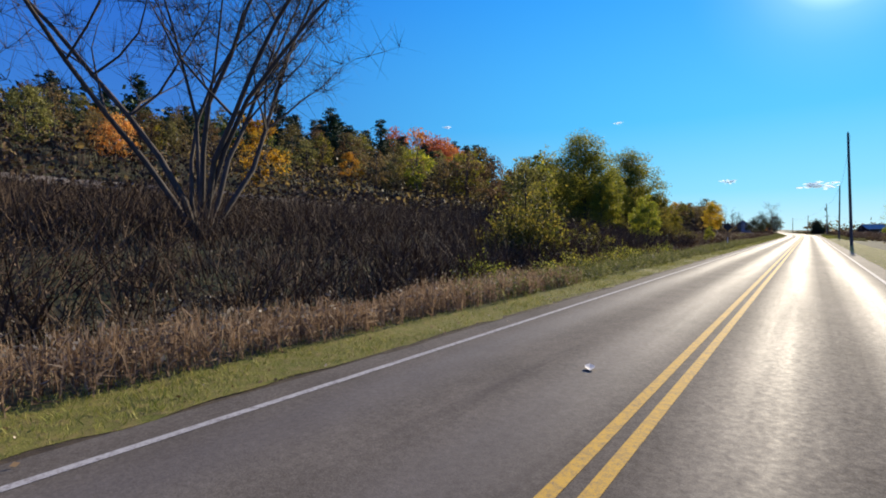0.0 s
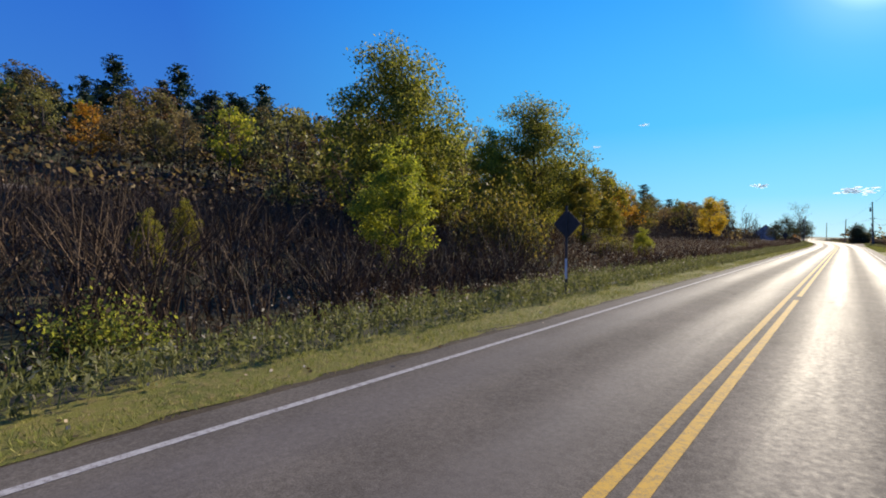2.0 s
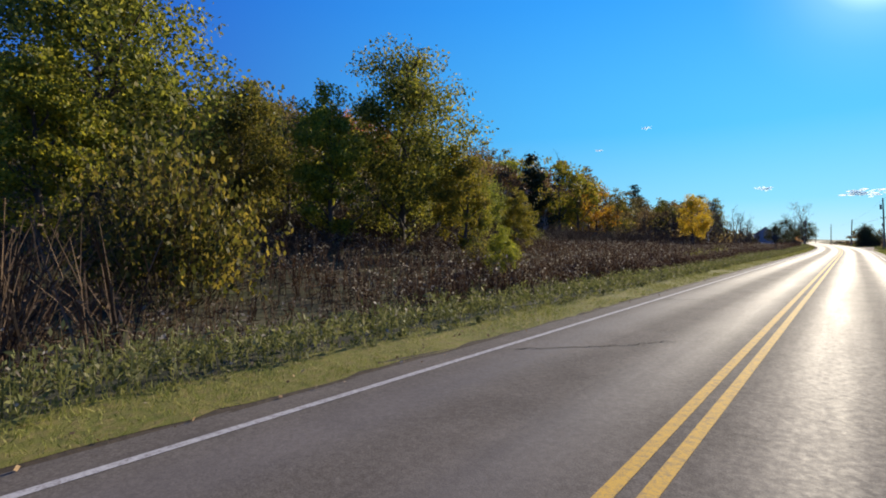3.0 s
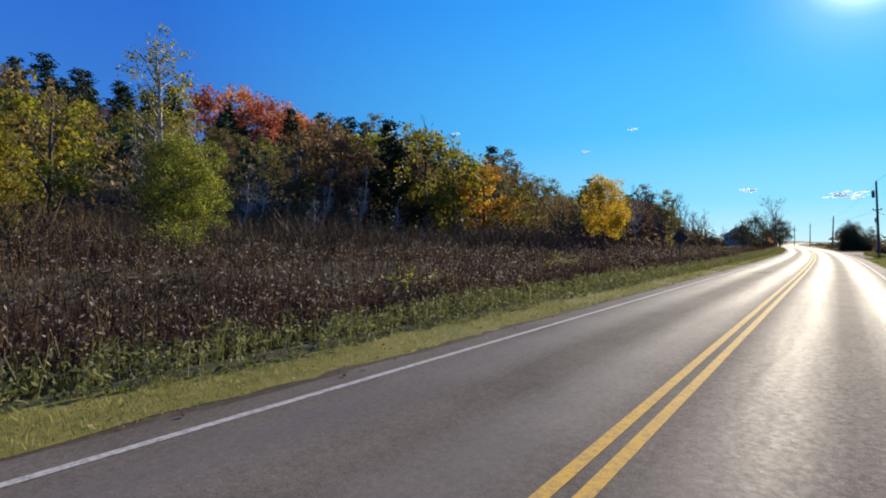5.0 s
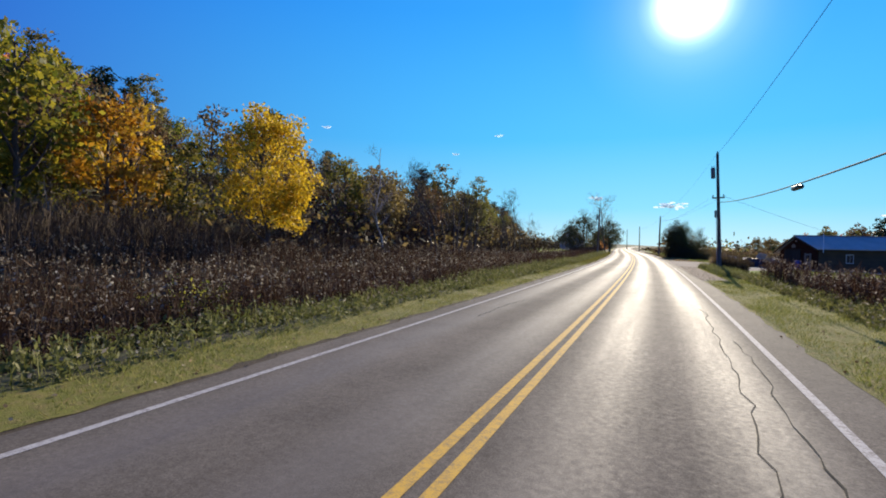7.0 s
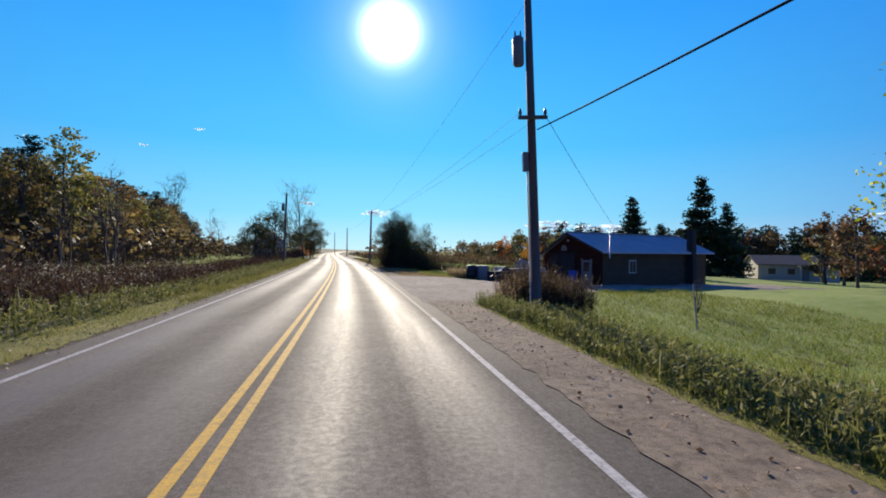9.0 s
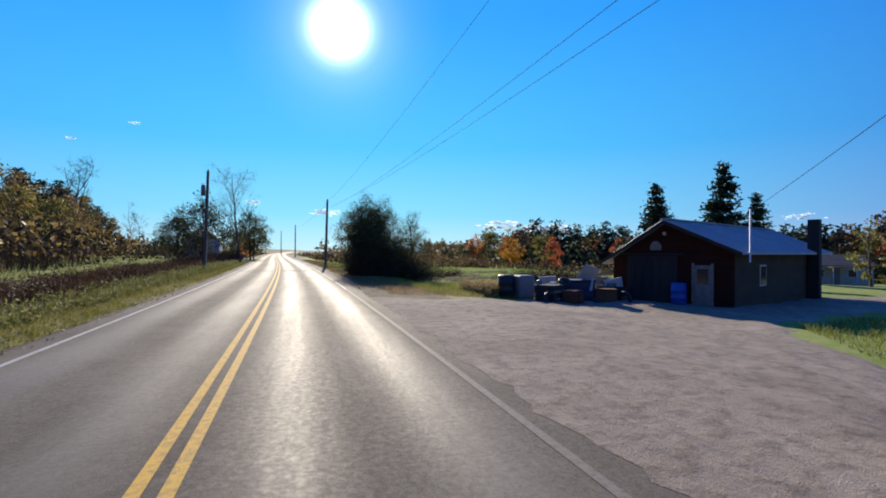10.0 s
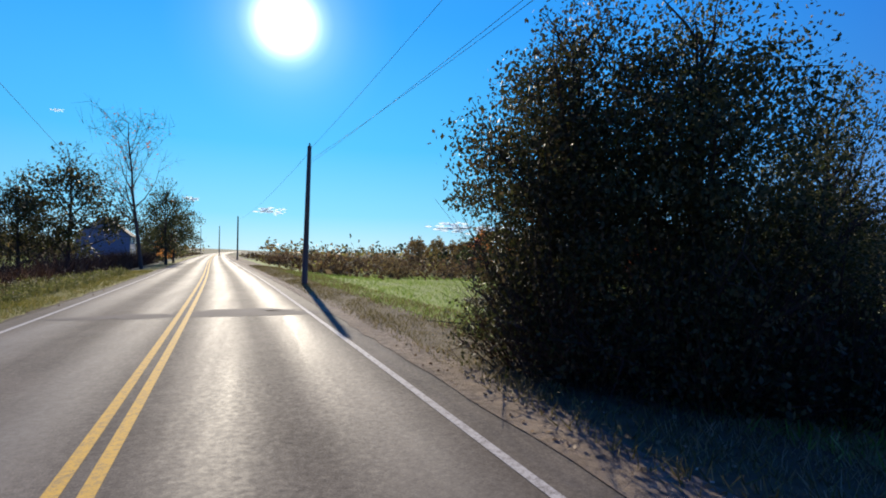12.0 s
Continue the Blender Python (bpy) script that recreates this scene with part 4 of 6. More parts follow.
thicket("roadside_brush", 36, 2900, -9.5, -50, -80, 14, 1.4, 3.4, M_TWIG, "dense thicket of dark bare brown brush beside the road", 11)
thicket("roadside_brush", 37, 2300, -25, -56, 30, 124, 2.0, 4.4, M_TWIG, "dense thicket of dark bare brown brush before the woods", 10)
thicket("roadside_brush", 53, 420, -6.6, -12, 118, 190, 0.5, 1.35, M_WEED, "dark tangled hedge of dead weeds and brush beside the road", 22)
thicket("roadside_brush", 54, 160, -6.6, -12, 188, 235, 1.2, 2.6, M_TWIG, "dark tangled hedge under the roadside trees", 24)
make_kinds()
scatter_hill()
build_weeds()

# ---- building blocks ----


def box(bm, x0, x1, y0, y1, z0, z1, bevel=0.0):
    v = [bm.verts.new((x, y, z)) for x in (x0, x1) for y in (y0, y1) for z in (z0, z1)]
    f = [bm.faces.new([v[i] for i in q]) for q in ((0, 1, 3, 2), (4, 6, 7, 5), (0, 4, 5, 1), (2, 3, 7, 6), (0, 2, 6, 4), (1, 5, 7, 3))]
    if bevel:
        bmesh.ops.bevel(bm, geom=list({e for q in f for e in q.edges}), offset=bevel, segments=1, affect="EDGES")
    return v


def boxed(name, dims, mat, parent, label="", bevel=0.0):
    bm = bmesh.new()
    box(bm, *dims, bevel)
    return part(name, bm, mat, parent, label)


def prism(name, outline, x0, x1, mat, parent, label=""):
    """An outline of (y, z) points drawn out along x."""
    bm = bmesh.new()
    a = [bm.verts.new((x0, y, z)) for y, z in outline]
    b = [bm.verts.new((x1, y, z)) for y, z in outline]
    bm.faces.new(a)
    bm.faces.new(b[::-1])
    n = len(a)
    for i in range(n):
        bm.faces.new((a[i], b[i], b[(i + 1) % n], a[(i + 1) % n]))
    bmesh.ops.recalc_face_normals(bm, faces=bm.faces)
    return part(name, bm, mat, parent, label)


def rod(name, pts, radii, mat, parent=None, sides=8, label=""):
    """A tapered rod along points, closed at its ends."""
    v, f = tube(pts, radii, sides)
    k = len(pts)
    caps = []
    if sides % 2 == 0:
        for base in (0, (k - 1) * sides):
            for i in range(1, sides - 2, 2):
                caps.append([base, base + i, base + i + 1, base + i + 2])
    if caps:
        f = np.concatenate([f, np.array(caps)])
    ob = new(name, mesh_of(name, v, f, mat, False))
    if parent is not None:
        ob.parent = parent
    return tagged(ob, label)


M_POLE = plain("weathered_pole_wood", (0.07, 0.05, 0.038), (0.17, 0.13, 0.10), 5, 0.85, stretch=(4, 4, 0.4))
M_STEEL = plain("galvanised_steel", (0.25, 0.26, 0.27), (0.42, 0.43, 0.44), 5, 0.45, 0.7)
M_CAN = plain("grey_painted_can", (0.11, 0.105, 0.10), (0.19, 0.18, 0.17), 3, 0.6)
M_WIRE = plain("dark_wire", (0.012, 0.012, 0.013), (0.03, 0.03, 0.032), 4, 0.85, 0.0, 0.08)
M_PORC = plain("brown_porcelain", (0.05, 0.03, 0.025), (0.10, 0.06, 0.045), 4, 0.25)
M_SIDING = plain("dark_red_siding", (0.03, 0.012, 0.008), (0.058, 0.02, 0.013), 3, 0.9, 0.0, 0.1, stretch=(1, 1, 5))
M_GREYWALL = plain("weathered_grey_siding", (0.062, 0.045, 0.03), (0.115, 0.084, 0.058), 3, 0.9, 0.0, 0.12, stretch=(1, 1, 4))
M_DARK = plain("dark_doorway_boards", (0.02, 0.018, 0.017), (0.05, 0.042, 0.038), 4, 0.9, stretch=(4, 4, 0.5))
M_ROOF = plain("ribbed_metal_roof", (0.30, 0.31, 0.32), (0.46, 0.47, 0.48), 3, 0.6, 0.1)
M_TRIM = plain("old_white_paint", (0.42, 0.40, 0.37), (0.66, 0.64, 0.60), 4, 0.7)
M_WHITEWALL = plain("white_siding", (0.36, 0.31, 0.25), (0.52, 0.46, 0.38), 3, 0.7, stretch=(1, 1, 6))
M_SHINGLE = plain("brown_shingles", (0.08, 0.065, 0.055), (0.16, 0.13, 0.11), 6, 0.9)
M_BLUEGREY = plain("blue_grey_siding", (0.20, 0.25, 0.31), (0.30, 0.36, 0.43), 3, 0.75, stretch=(1, 1, 6))
M_BLUE = plain("blue_plastic", (0.01, 0.06, 0.30), (0.02, 0.10, 0.42), 4, 0.4)
M_NAVY = plain("dull_navy_plastic", (0.008, 0.016, 0.05), (0.016, 0.03, 0.085), 4, 0.6)
M_BLACK = plain("black_plastic", (0.012, 0.012, 0.013), (0.035, 0.035, 0.036), 4, 0.5)
# enamel darkened: the shade over the junk heap is put into its colour
M_APPL = plain("shade_toned_enamel", (0.16, 0.17, 0.18), (0.27, 0.28, 0.29), 4, 0.5)
M_RUSTED = plain("rusted_metal", (0.09, 0.035, 0.018), (0.20, 0.09, 0.045), 6, 0.8, 0.3)
M_CONC = plain("worn_concrete", (0.26, 0.245, 0.22), (0.40, 0.38, 0.35), 3, 0.9)
M_BOARD = plain("grey_board", (0.16, 0.14, 0.12), (0.30, 0.27, 0.23), 4, 0.85, stretch=(1, 5, 5))
M_SIGN = plain("dark_sign_back", (0.05, 0.048, 0.045), (0.09, 0.086, 0.08), 3, 0.8, 0.0, 0.1)
M_REFLECT = plain("white_reflector", (0.70, 0.70, 0.68), (0.82, 0.82, 0.80), 4, 0.4)
M_GREENPAINT = plain("faded_green_paint", (0.05, 0.10, 0.06), (0.10, 0.16, 0.10), 4, 0.6)
GLASS = Nodes("window_glass").surface((0.02, 0.025, 0.03), 0.08, 0.0, 0.6)
M_STRAW = foliage("cut_hay", ((0, (0.24, 0.21, 0.09)), (0.5, (0.40, 0.38, 0.2)), (1, (0.62, 0.60, 0.42))), 0.3, 0.8)
M_LITTER = foliage("fallen_leaves", ((0, (0.16, 0.09, 0.04)), (0.6, (0.34, 0.22, 0.10)), (1, (0.6, 0.5, 0.36))), 0.1, 0.8)


M_TRACK = soil("pale_track", (0.17, 0.14, 0.11), (0.24, 0.20, 0.16), (0.11, 0.09, 0.065), 1.0)


def ground_z(x, y):
    return float(land(x - centre(y), y))


# ---- yard and fields on the far side ----


def build_yard():
    u = np.concatenate([np.arange(3.45, 14, 0.3), np.arange(14, 34.1, 1.0)])
    near = np.interp(u, (3.9, 5, 6.5, 8, 10, 12, 15, 24, 34), (128.0, 130.2, 131.2, 131.9, 133.6, 136.6, 140.3, 143, 144))
    far = np.interp(u, (3.9, 5, 7, 9, 11, 14, 24, 34), (146.7, 145.9, 145.8, 147.0, 149.4, 151, 152, 150))
    near, far = near + 0.35 * np.sin(u * 2.1), far + 0.4 * np.sin(u * 1.7 + 1)
    m = 80
    k = np.linspace(0, 1, m)
    Y = near[:, None] + (far - near)[:, None] * k[None, :]
    U = np.repeat(u[:, None], m, 1)
    U[0] += 0.10 * wave(Y[0], Y[0] * 1.3, 0.5) + 0.08 * wave(Y[0], Y[0], 0.17)
    rim = smooth(0, 0.06, k)[None, :] * smooth(0, 0.06, 1 - k)[None, :]
    Z = land(U, Y) + (0.040 + 0.03 * smooth(4.0, 5.5, U)) * (0.1 + 0.9 * rim) + (0.018 * wave(U, Y, 0.45) + 0.03 * wave(U * 1.6 - Y * 0.35, Y * 0.4, 0.33) + 0.012 * wave(U, Y * 1.4, 0.21)) * smooth(4.2, 6, U) * rim
    V = np.stack([centre(Y) + U, Y, Z], -1).reshape(-1, 3)
    i, j = np.meshgrid(np.arange(len(u) - 1), np.arange(m - 1), indexing="ij")
    F = np.stack([i * m + j, (i + 1) * m + j, (i + 1) * m + j + 1, i * m + j + 1], -1).reshape(-1, 4)
    tagged(new("gravel_yard", mesh_of("gravel_yard", V, F, M_GRAVEL, True)), "pale rutted gravel yard before the red barn", "gravel", "", "structure")
    sheet("field", spaced((5.2, 30, 0.8), (30, 130, 3)), spaced((145, 160, 0.8), (160, 270, 1.6)), 0.024, M_FIELD, "mown green hay field with pale cut rows", "field")
    sheet("lawn", spaced((5.0, 40, 0.7)), spaced((110, 146, 0.7)), 0.022, M_FIELD, "bright green rough lawn beside the drive", "lawn")
    sheet("field", spaced((-34, -13.5, 1.0)), spaced((184, 250, 1.5)), 0.10, M_FIELD, "strip of mown green grass before the grey house", "field")
    sheet("field", spaced((-30, -14, 1.0)), spaced((146, 184, 1.5)), 0.10, M_FIELD, "strip of mown green grass before the grey house", "field")
    # farm track at the foot of the hill: strip hung above the land to suit the camera's view
    sheet("farm_track", np.array([-52.2, -51.6, -50.6, -50.1]), spaced((-95, 8, 2.0)), lambda U, Y: land(U, Y) + 0.3 * (np.abs(U + 51.1) < 0.8) + 1.0, M_TRACK, "pale dry bank of a farm track at the foot of the hill", "bank")
    blades("field_grass", 41, 60000, 5.5, 34, 154, 200, 0.06, 0.2, M_FIELDBLADE, "short green grass of the mown field", wide=0.025)
    blades("field_grass", 42, 44000, 5.0, 20, 116, 141, 0.05, 0.22, M_FIELDBLADE, "rough green lawn grass", wide=0.02, where=lambda a, b: b < np.interp(a, (5, 6.5, 8, 10, 12, 15, 24), (129.6, 130.8, 131.4, 133.1, 136.1, 139.8, 142.5)))
    blades("dead_grass", 52, 16000, 4.5, 8.2, 145.8, 160, 0.04, 0.16, M_TAN, "short dead brown grass beside the gravel", wide=0.014, where=lambda a, b: b > np.interp(a, (4, 5, 7, 9), (147.6, 146.8, 146.5, 147.4)))
    blades("field_grass", 43, 22000, 6.2, 14, 147.5, 158, 0.05, 0.22, M_FIELDBLADE, "rank green grass at the edge of the gravel", wide=0.018)
    blades("field_grass", 46, 15000, -28, -13, 162, 250, 0.1, 0.25, M_FIELDBLADE, "short green grass before the grey house", lift=0.1, wide=0.04)
    for i, (u0, y0, u1, y1) in enumerate(((9, 160, 17, 171), (7.5, 166, 11, 176), (12, 158, 24, 168), (18, 166, 30, 175), (9, 157, 14, 160), (10.5, 163, 20, 170), (14, 172, 24, 180), (9, 172, 16, 182), (22, 160, 34, 167))):
        rng = np.random.default_rng(300 + i)
        n = 2600
        t = rng.uniform(0, 1, n)
        uu, yy = u0 + (u1 - u0) * t + rng.normal(0, 0.22, n), y0 + (y1 - y0) * t + rng.normal(0, 0.3, n)
        p = np.column_stack([centre(yy) + uu, yy, land(uu, yy) + 0.08 + np.abs(rng.normal(0, 0.07, n))])
        tagged(new("hay_row", mesh_of("hay_row", *leaves(p, 0.24, rng, 0.2, 0.4), M_STRAW)), "low pale row of cut hay on the field", "hay", "", "stuff")
    weeds("tall_weeds", 44, 1000, 6.1, 8.4, 128.0, 130.8, 0.8, 1.8, M_WEED, "dry grey-brown weeds round the pole and the mailbox", leafy=5, head=2)
    weeds("tan_grass", 50, 500, 6.0, 8.2, 128.2, 130.8, 0.4, 1.2, M_TAN, "tuft of dry grass round the pole", leafy=5, head=1)
    weeds("green_weeds", 45, 3600, 5.05, 7.6, 116, 130.0, 0.12, 0.55, M_GREENWEED, "low green weeds beside the gravel", leafy=8, head=0, leaf=0.08)
    weeds("green_weeds", 51, 4200, -7.0, -16, 116, 200, 0.25, 0.75, M_GREENWEED, "patch of tall olive weeds beside the road", leafy=6, head=1, dense=1.2, wide=1.3, leaf=0.13)
    weeds("tall_weeds", 47, 3000, -7.0, -13, 150, 215, 0.25, 0.7, M_WEED, "patch of tall dead brown weeds beside the road", dense=1.2, wide=1.6)
    weeds("tall_weeds", 48, 3500, 8, 34, 196, 260, 0.4, 1.3, M_WEED, "rough brown weeds beyond the field", wide=2.2)
    weeds("tall_weeds", 49, 1500, 8.4, 10.6, 148.0, 151.0, 0.3, 0.75, M_TAN, "tuft of tall dry grass at the edge of the gravel", leafy=5, head=1)


# ---- poles and wires ----


def utility_pole(x, y, full, lean=(0, 0), arm=True, can=True, turn=0.0, drop=0.0, label="weathered wooden utility pole with crossarm and transformer"):
    z0 = ground_z(x, y)
    height = full - drop
    top = tagged(new("utility_pole"), label, "utility pole", "utility poles")
    top.matrix_basis = pose(x, y, z0, lean[0], lean[1], turn)
    rod("pole", [(0, 0, -0.5), (0, 0, full * 0.5), (0, 0, full)], (0.15, 0.125, 0.10), M_POLE, top, 10)
    if arm:
        boxed("crossarm", (-0.8, 0.8, -0.16, -0.05, height - 0.75, height - 0.62), M_POLE, top, bevel=0.01)
        for k, xx in enumerate((-0.72, -0.4, 0.4, 0.72)):
            rod("insulator", [(xx, -0.1, height - 0.62), (xx, -0.1, height - 0.56), (xx, -0.1, height - 0.50), (xx, -0.1, height - 0.42)], (0.025, 0.055, 0.05, 0.03), M_PORC, top, 8)
        for s in (-1, 1):
            rod("brace", [(0, -0.12, height - 1.3), (s * 0.55, -0.12, height - 0.72)], (0.02, 0.02), M_STEEL, top, 4)
    else:
        rod("insulator", [(0, 0, height), (0, 0, height + 0.08), (0, 0, height + 0.16)], (0.03, 0.055, 0.03), M_PORC, top, 8)
    if can:
        h = height - 1.5
        c = rod("transformer", [(-0.32, 0, h - 0.42), (-0.32, 0, h - 0.38), (-0.32, 0, h + 0.36), (-0.32, 0, h + 0.42)], (0.13, 0.16, 0.16, 0.1), M_CAN, top, 12, "grey cylindrical transformer can")
        for dx in (-0.08, 0.08):
            rod("bushing", [(-0.32 + dx, 0, h + 0.42), (-0.32 + dx, 0, h + 0.58)], (0.03, 0.02), M_PORC, c, 6)
    return top


def wire(a, b, sag, radius=0.012, label="dark overhead power line between poles"):
    t = np.linspace(0, 1, 22)[:, None]
    p = np.asarray(a, float) * (1 - t) + np.asarray(b, float) * t
    p[:, 2] -= 4 * sag * t[:, 0] * (1 - t[:, 0])
    ob = rod("power_line", p, np.full(22, radius), M_WIRE, None, 4)
    return tagged(ob, label, "power line", "power lines")


def build_poles():
    lab = "plain weathered wooden utility pole"
    utility_pole(4.7, 14, 11.5, (0, -2.0), False, False, 0, 0.0, lab)
    utility_pole(5.6, 64, 9.6, (0, 0), False, False, -3, 0.0, lab)
    # the pole by the drive: a short arm for the cables below the transformer, and a meter box
    px, py = 5.45, 127.6
    near = utility_pole(px, py, 9.1, (0, -2.2), False, True, -4, 0.0, "weathered wooden utility pole with transformer, cable arm and meter box")
    boxed("crossarm", (-0.42, 0.42, -0.24, -0.14, 5.6, 5.7), M_POLE, near, bevel=0.01)
    for xx in (-0.36, 0.36):
        rod("insulator", [(xx, -0.19, 5.7), (xx, -0.19, 5.76), (xx, -0.19, 5.82), (xx, -0.19, 5.9)], (0.02, 0.05, 0.045, 0.025), M_PORC, near, 8)
    meter = boxed("meter_box", (-0.28, -0.13, -0.09, 0.09, 4.15, 4.7), M_CAN, near, "grey metal meter box", bevel=0.015)
    boxed("hinge", (-0.29, -0.27, -0.1, -0.085, 4.3, 4.36), M_STEEL, meter)
    rod("conduit", [(-0.17, -0.03, 0.1), (-0.17, -0.03, 4.15)], (0.02, 0.02), M_STEEL, near, 6)
    utility_pole(-8.6, 170.1, 7.8, (0, 1.8), False, True, -10, 0.0, "wooden utility pole with a grey transformer can")
    utility_pole(0.7, 182, 7.0, (0, 1.2), False, False, -10, 0.0, "plain dark wooden utility pole")
    for x, y, h in ((-5.4, 250, 7.6), (-23, 261.9, 7.2), (-12.8, 310, 8.5), (-36.4, 318, 8.5), (-24.1, 372, 10)):
        utility_pole(x, y, h, (0, 0), False, False, -12, 0.0, "plain dark wooden utility pole far along the road")
    top = np.array((px - 0.32, py, ground_z(px, py) + 9.1))
    arm = np.array((px - 0.2, py - 0.15, ground_z(px, py) + 5.8))
    wire((4.5, 14, 11.2), (5.6, 64, 9.3), 0.9)
    wire((5.6, 64, 9.3), top, 0.9)
    wire(top, (0.85, 182, 6.8), 0.6, 0.007)
    for dx in (-0.36, 0.36):
        wire(arm + np.array((dx, 0, 0)), (0.9 + dx * 0.1, 182, 6.2 + dx * 0.3), 0.5, 0.006)
    wire(arm + np.array((0.3, 0, 0)), (30.5, 166, 1.4), 0.5, 0.009, "dark service line from the pole to the white house")
    wire((0.8, 182, 6.6), (-5.4, 250, 7.1), 0.6, 0.009)
    wire((-8.5, 170.1, 7.3), (-23.1, 261.9, 7.0), 0.7, 0.009)
    a, b, sag = np.array((px - 0.1, py - 0.2, ground_z(px, py) + 5.3)), np.array((5.4, 64, 3.8)), 0.9
    wire(a, b, sag, 0.022, "thick black telephone cable slung between poles")
    # splice case on the cable
    k = 0.380
    p = a + (b - a) * k
    slope = (b[2] - a[2] - 4 * sag * (1 - 2 * k)) / np.linalg.norm((b - a)[:2])
    case = tagged(new("splice_case"), "black splice case hanging on the telephone cable", "splice case")
    case.matrix_basis = pose(p[0], p[1], p[2] - 4 * sag * k * (1 - k) - 0.11, -math.degrees(math.atan(slope)), 0, -0.5)
    rod("case", [(0, -0.62, 0.0), (0, -0.5, 0), (0, 0.5, 0), (0, 0.62, 0.0)], (0.03, 0.085, 0.085, 0.03), M_BLACK, case, 10)
    for y in (-0.42, 0.42):
        rod("bracket", [(0, y, 0.06), (0, y, 0.13)], (0.012, 0.012), M_STEEL, case, 6)


def road_sign(x, y, turn, height=1.55, strip=True):
    """A diamond warning sign seen from behind, on a channel post."""
    s = tagged(new("road_sign"), "bare metal back of a diamond road sign on a steel post", "road sign", "road signs")
    s.matrix_basis = pose(x, y, ground_z(x, y), 0, 0, turn)
    boxed("post", (-0.03, 0.03, -0.02, 0.02, -0.3, height + 1.05), M_SIGN, s)
    bm = bmesh.new()
    box(bm, -0.31, 0.31, 0.022, 0.030, -0.31, 0.31)
    bmesh.ops.rotate(bm, verts=bm.verts, cent=(0, 0, 0), matrix=Matrix.Rotation(radians(45), 3, "Y"))
    bmesh.ops.translate(bm, verts=bm.verts, vec=(0, 0, height + 0.52))
    part("sign_panel", bm, M_SIGN, s)
    if strip:
        boxed("reflector", (-0.032, 0.032, -0.026, -0.0205, 0.45, 1.05), M_REFLECT, s, "white reflective strip on the post")


# ---- the barn, the white house and the yard's clutter ----


def build_barn():
    b = tagged(new("barn"), "long low dark red barn with a grey metal roof", "barn")
    cx, cy = 15.4, 144.0
    zg = ground_z(18, 146) - 0.02
    b.matrix_basis = pose(cx, cy, zg, 0, 0, 27.3)
    L, W, E, P = 13.3, 5.0, 2.45, 3.6
    # walls: local x along the side, y across the gable
    boxed("wall", (0.16, L - 0.16, 0, 0.15, -0.3, E), M_GREYWALL, b, "weathered grey side wall")
    boxed("wall", (0.16, L - 0.16, W - 0.15, W, -0.3, E - 0.4), M_GREYWALL, b)
    out = [(0, -0.3), (W, -0.3), (W, E - 0.45), (W / 2, P), (0, E)]
    prism("gable_wall", out, 0, 0.15, M_SIDING, b, "dark red gable wall")
    prism("gable_wall", out, L - 0.15, L, M_GREYWALL, b)
    # roof slabs with ribs
    for (y0, z0), (y1, z1) in (((-0.45, E - 0.18), (W / 2, P + 0.03)), ((W + 0.45, E - 0.66), (W / 2, P + 0.03))):
        bm = bmesh.new()
        n = 48
        x = np.linspace(-0.45, L + 0.4, n + 1)
        rows = []
        for j, (yy, zz) in enumerate(((y0, z0), (y1, z1))):
            rows.append([[bm.verts.new((x[i] + d, yy, zz + h)) for i in range(n + 1) for d, h in ((0, 0), (0.06, 0.035), (0.12, 0.0))], [bm.verts.new((x[i] + d, yy, zz - 0.08)) for i in range(n + 1) for d in (0, 0.06, 0.12)]])
        m = len(rows[0][0])
        for i in range(m - 1):
            bm.faces.new((rows[0][0][i], rows[0][0][i + 1], rows[1][0][i + 1], rows[1][0][i]))
            bm.faces.new((rows[0][1][i], rows[1][1][i], rows[1][1][i + 1], rows[0][1][i + 1]))
            bm.faces.new((rows[0][0][i], rows[0][1][i], rows[0][1][i + 1], rows[0][0][i + 1]))
        for i in (0, m - 1):
            bm.faces.new((rows[0][0][i], rows[1][0][i], rows[1][1][i], rows[0][1][i]))
        bmesh.ops.recalc_face_normals(bm, faces=bm.faces)
        part("roof_panel", bm, M_ROOF, b, "ribbed grey metal roof slope")
    boxed("ridge_cap", (-0.45, L + 0.4, W / 2 - 0.16, W / 2 + 0.16, P + 0.03, P + 0.075), M_ROOF, b)
    for y0, z0 in ((0, E - 0.02), (W, E - 0.48)):
        s = 1 if y0 == 0 else -1
        prism("bargeboard", [(y0 - s * 0.45, z0 - 0.30), (y0 - s * 0.45, z0 - 0.16), (W / 2, P - 0.01), (W / 2, P - 0.17)], -0.47, -0.42, M_DARK, b)
    # gable front: sliding door, side door, hoop board, light
    door = boxed("sliding_door", (-0.07, -0.01, 2.1, 4.3, -0.25, 2.1), M_DARK, b, "dark boarded sliding door")
    for k in range(1, 6):
        boxed("batten", (-0.09, -0.071, 2.1 + k * 0.36, 2.14 + k * 0.36, -0.2, 2.05), M_DARK, door)
    boxed("door_track", (-0.10, -0.02, 1.8, 4.7, 2.14, 2.22), M_DARK, b)
    pd = boxed("side_door", (-0.06, -0.01, 0.80, 1.42, -0.2, 1.75), M_BOARD, b, "grey side door")
    boxed("door_pane", (-0.075, -0.061, 0.9, 1.32, 1.0, 1.6), GLASS, pd)
    for y0, y1 in ((0.70, 0.79), (1.43, 1.52)):
        boxed("door_frame", (-0.08, -0.005, y0, y1, -0.2, 1.83), M_BOARD, b)
    bm = bmesh.new()
    ring = [(-0.4, 0), (0.4, 0), (0.4, 0.25), (0.28, 0.45), (0.1, 0.56), (-0.1, 0.56), (-0.28, 0.45), (-0.4, 0.25)]
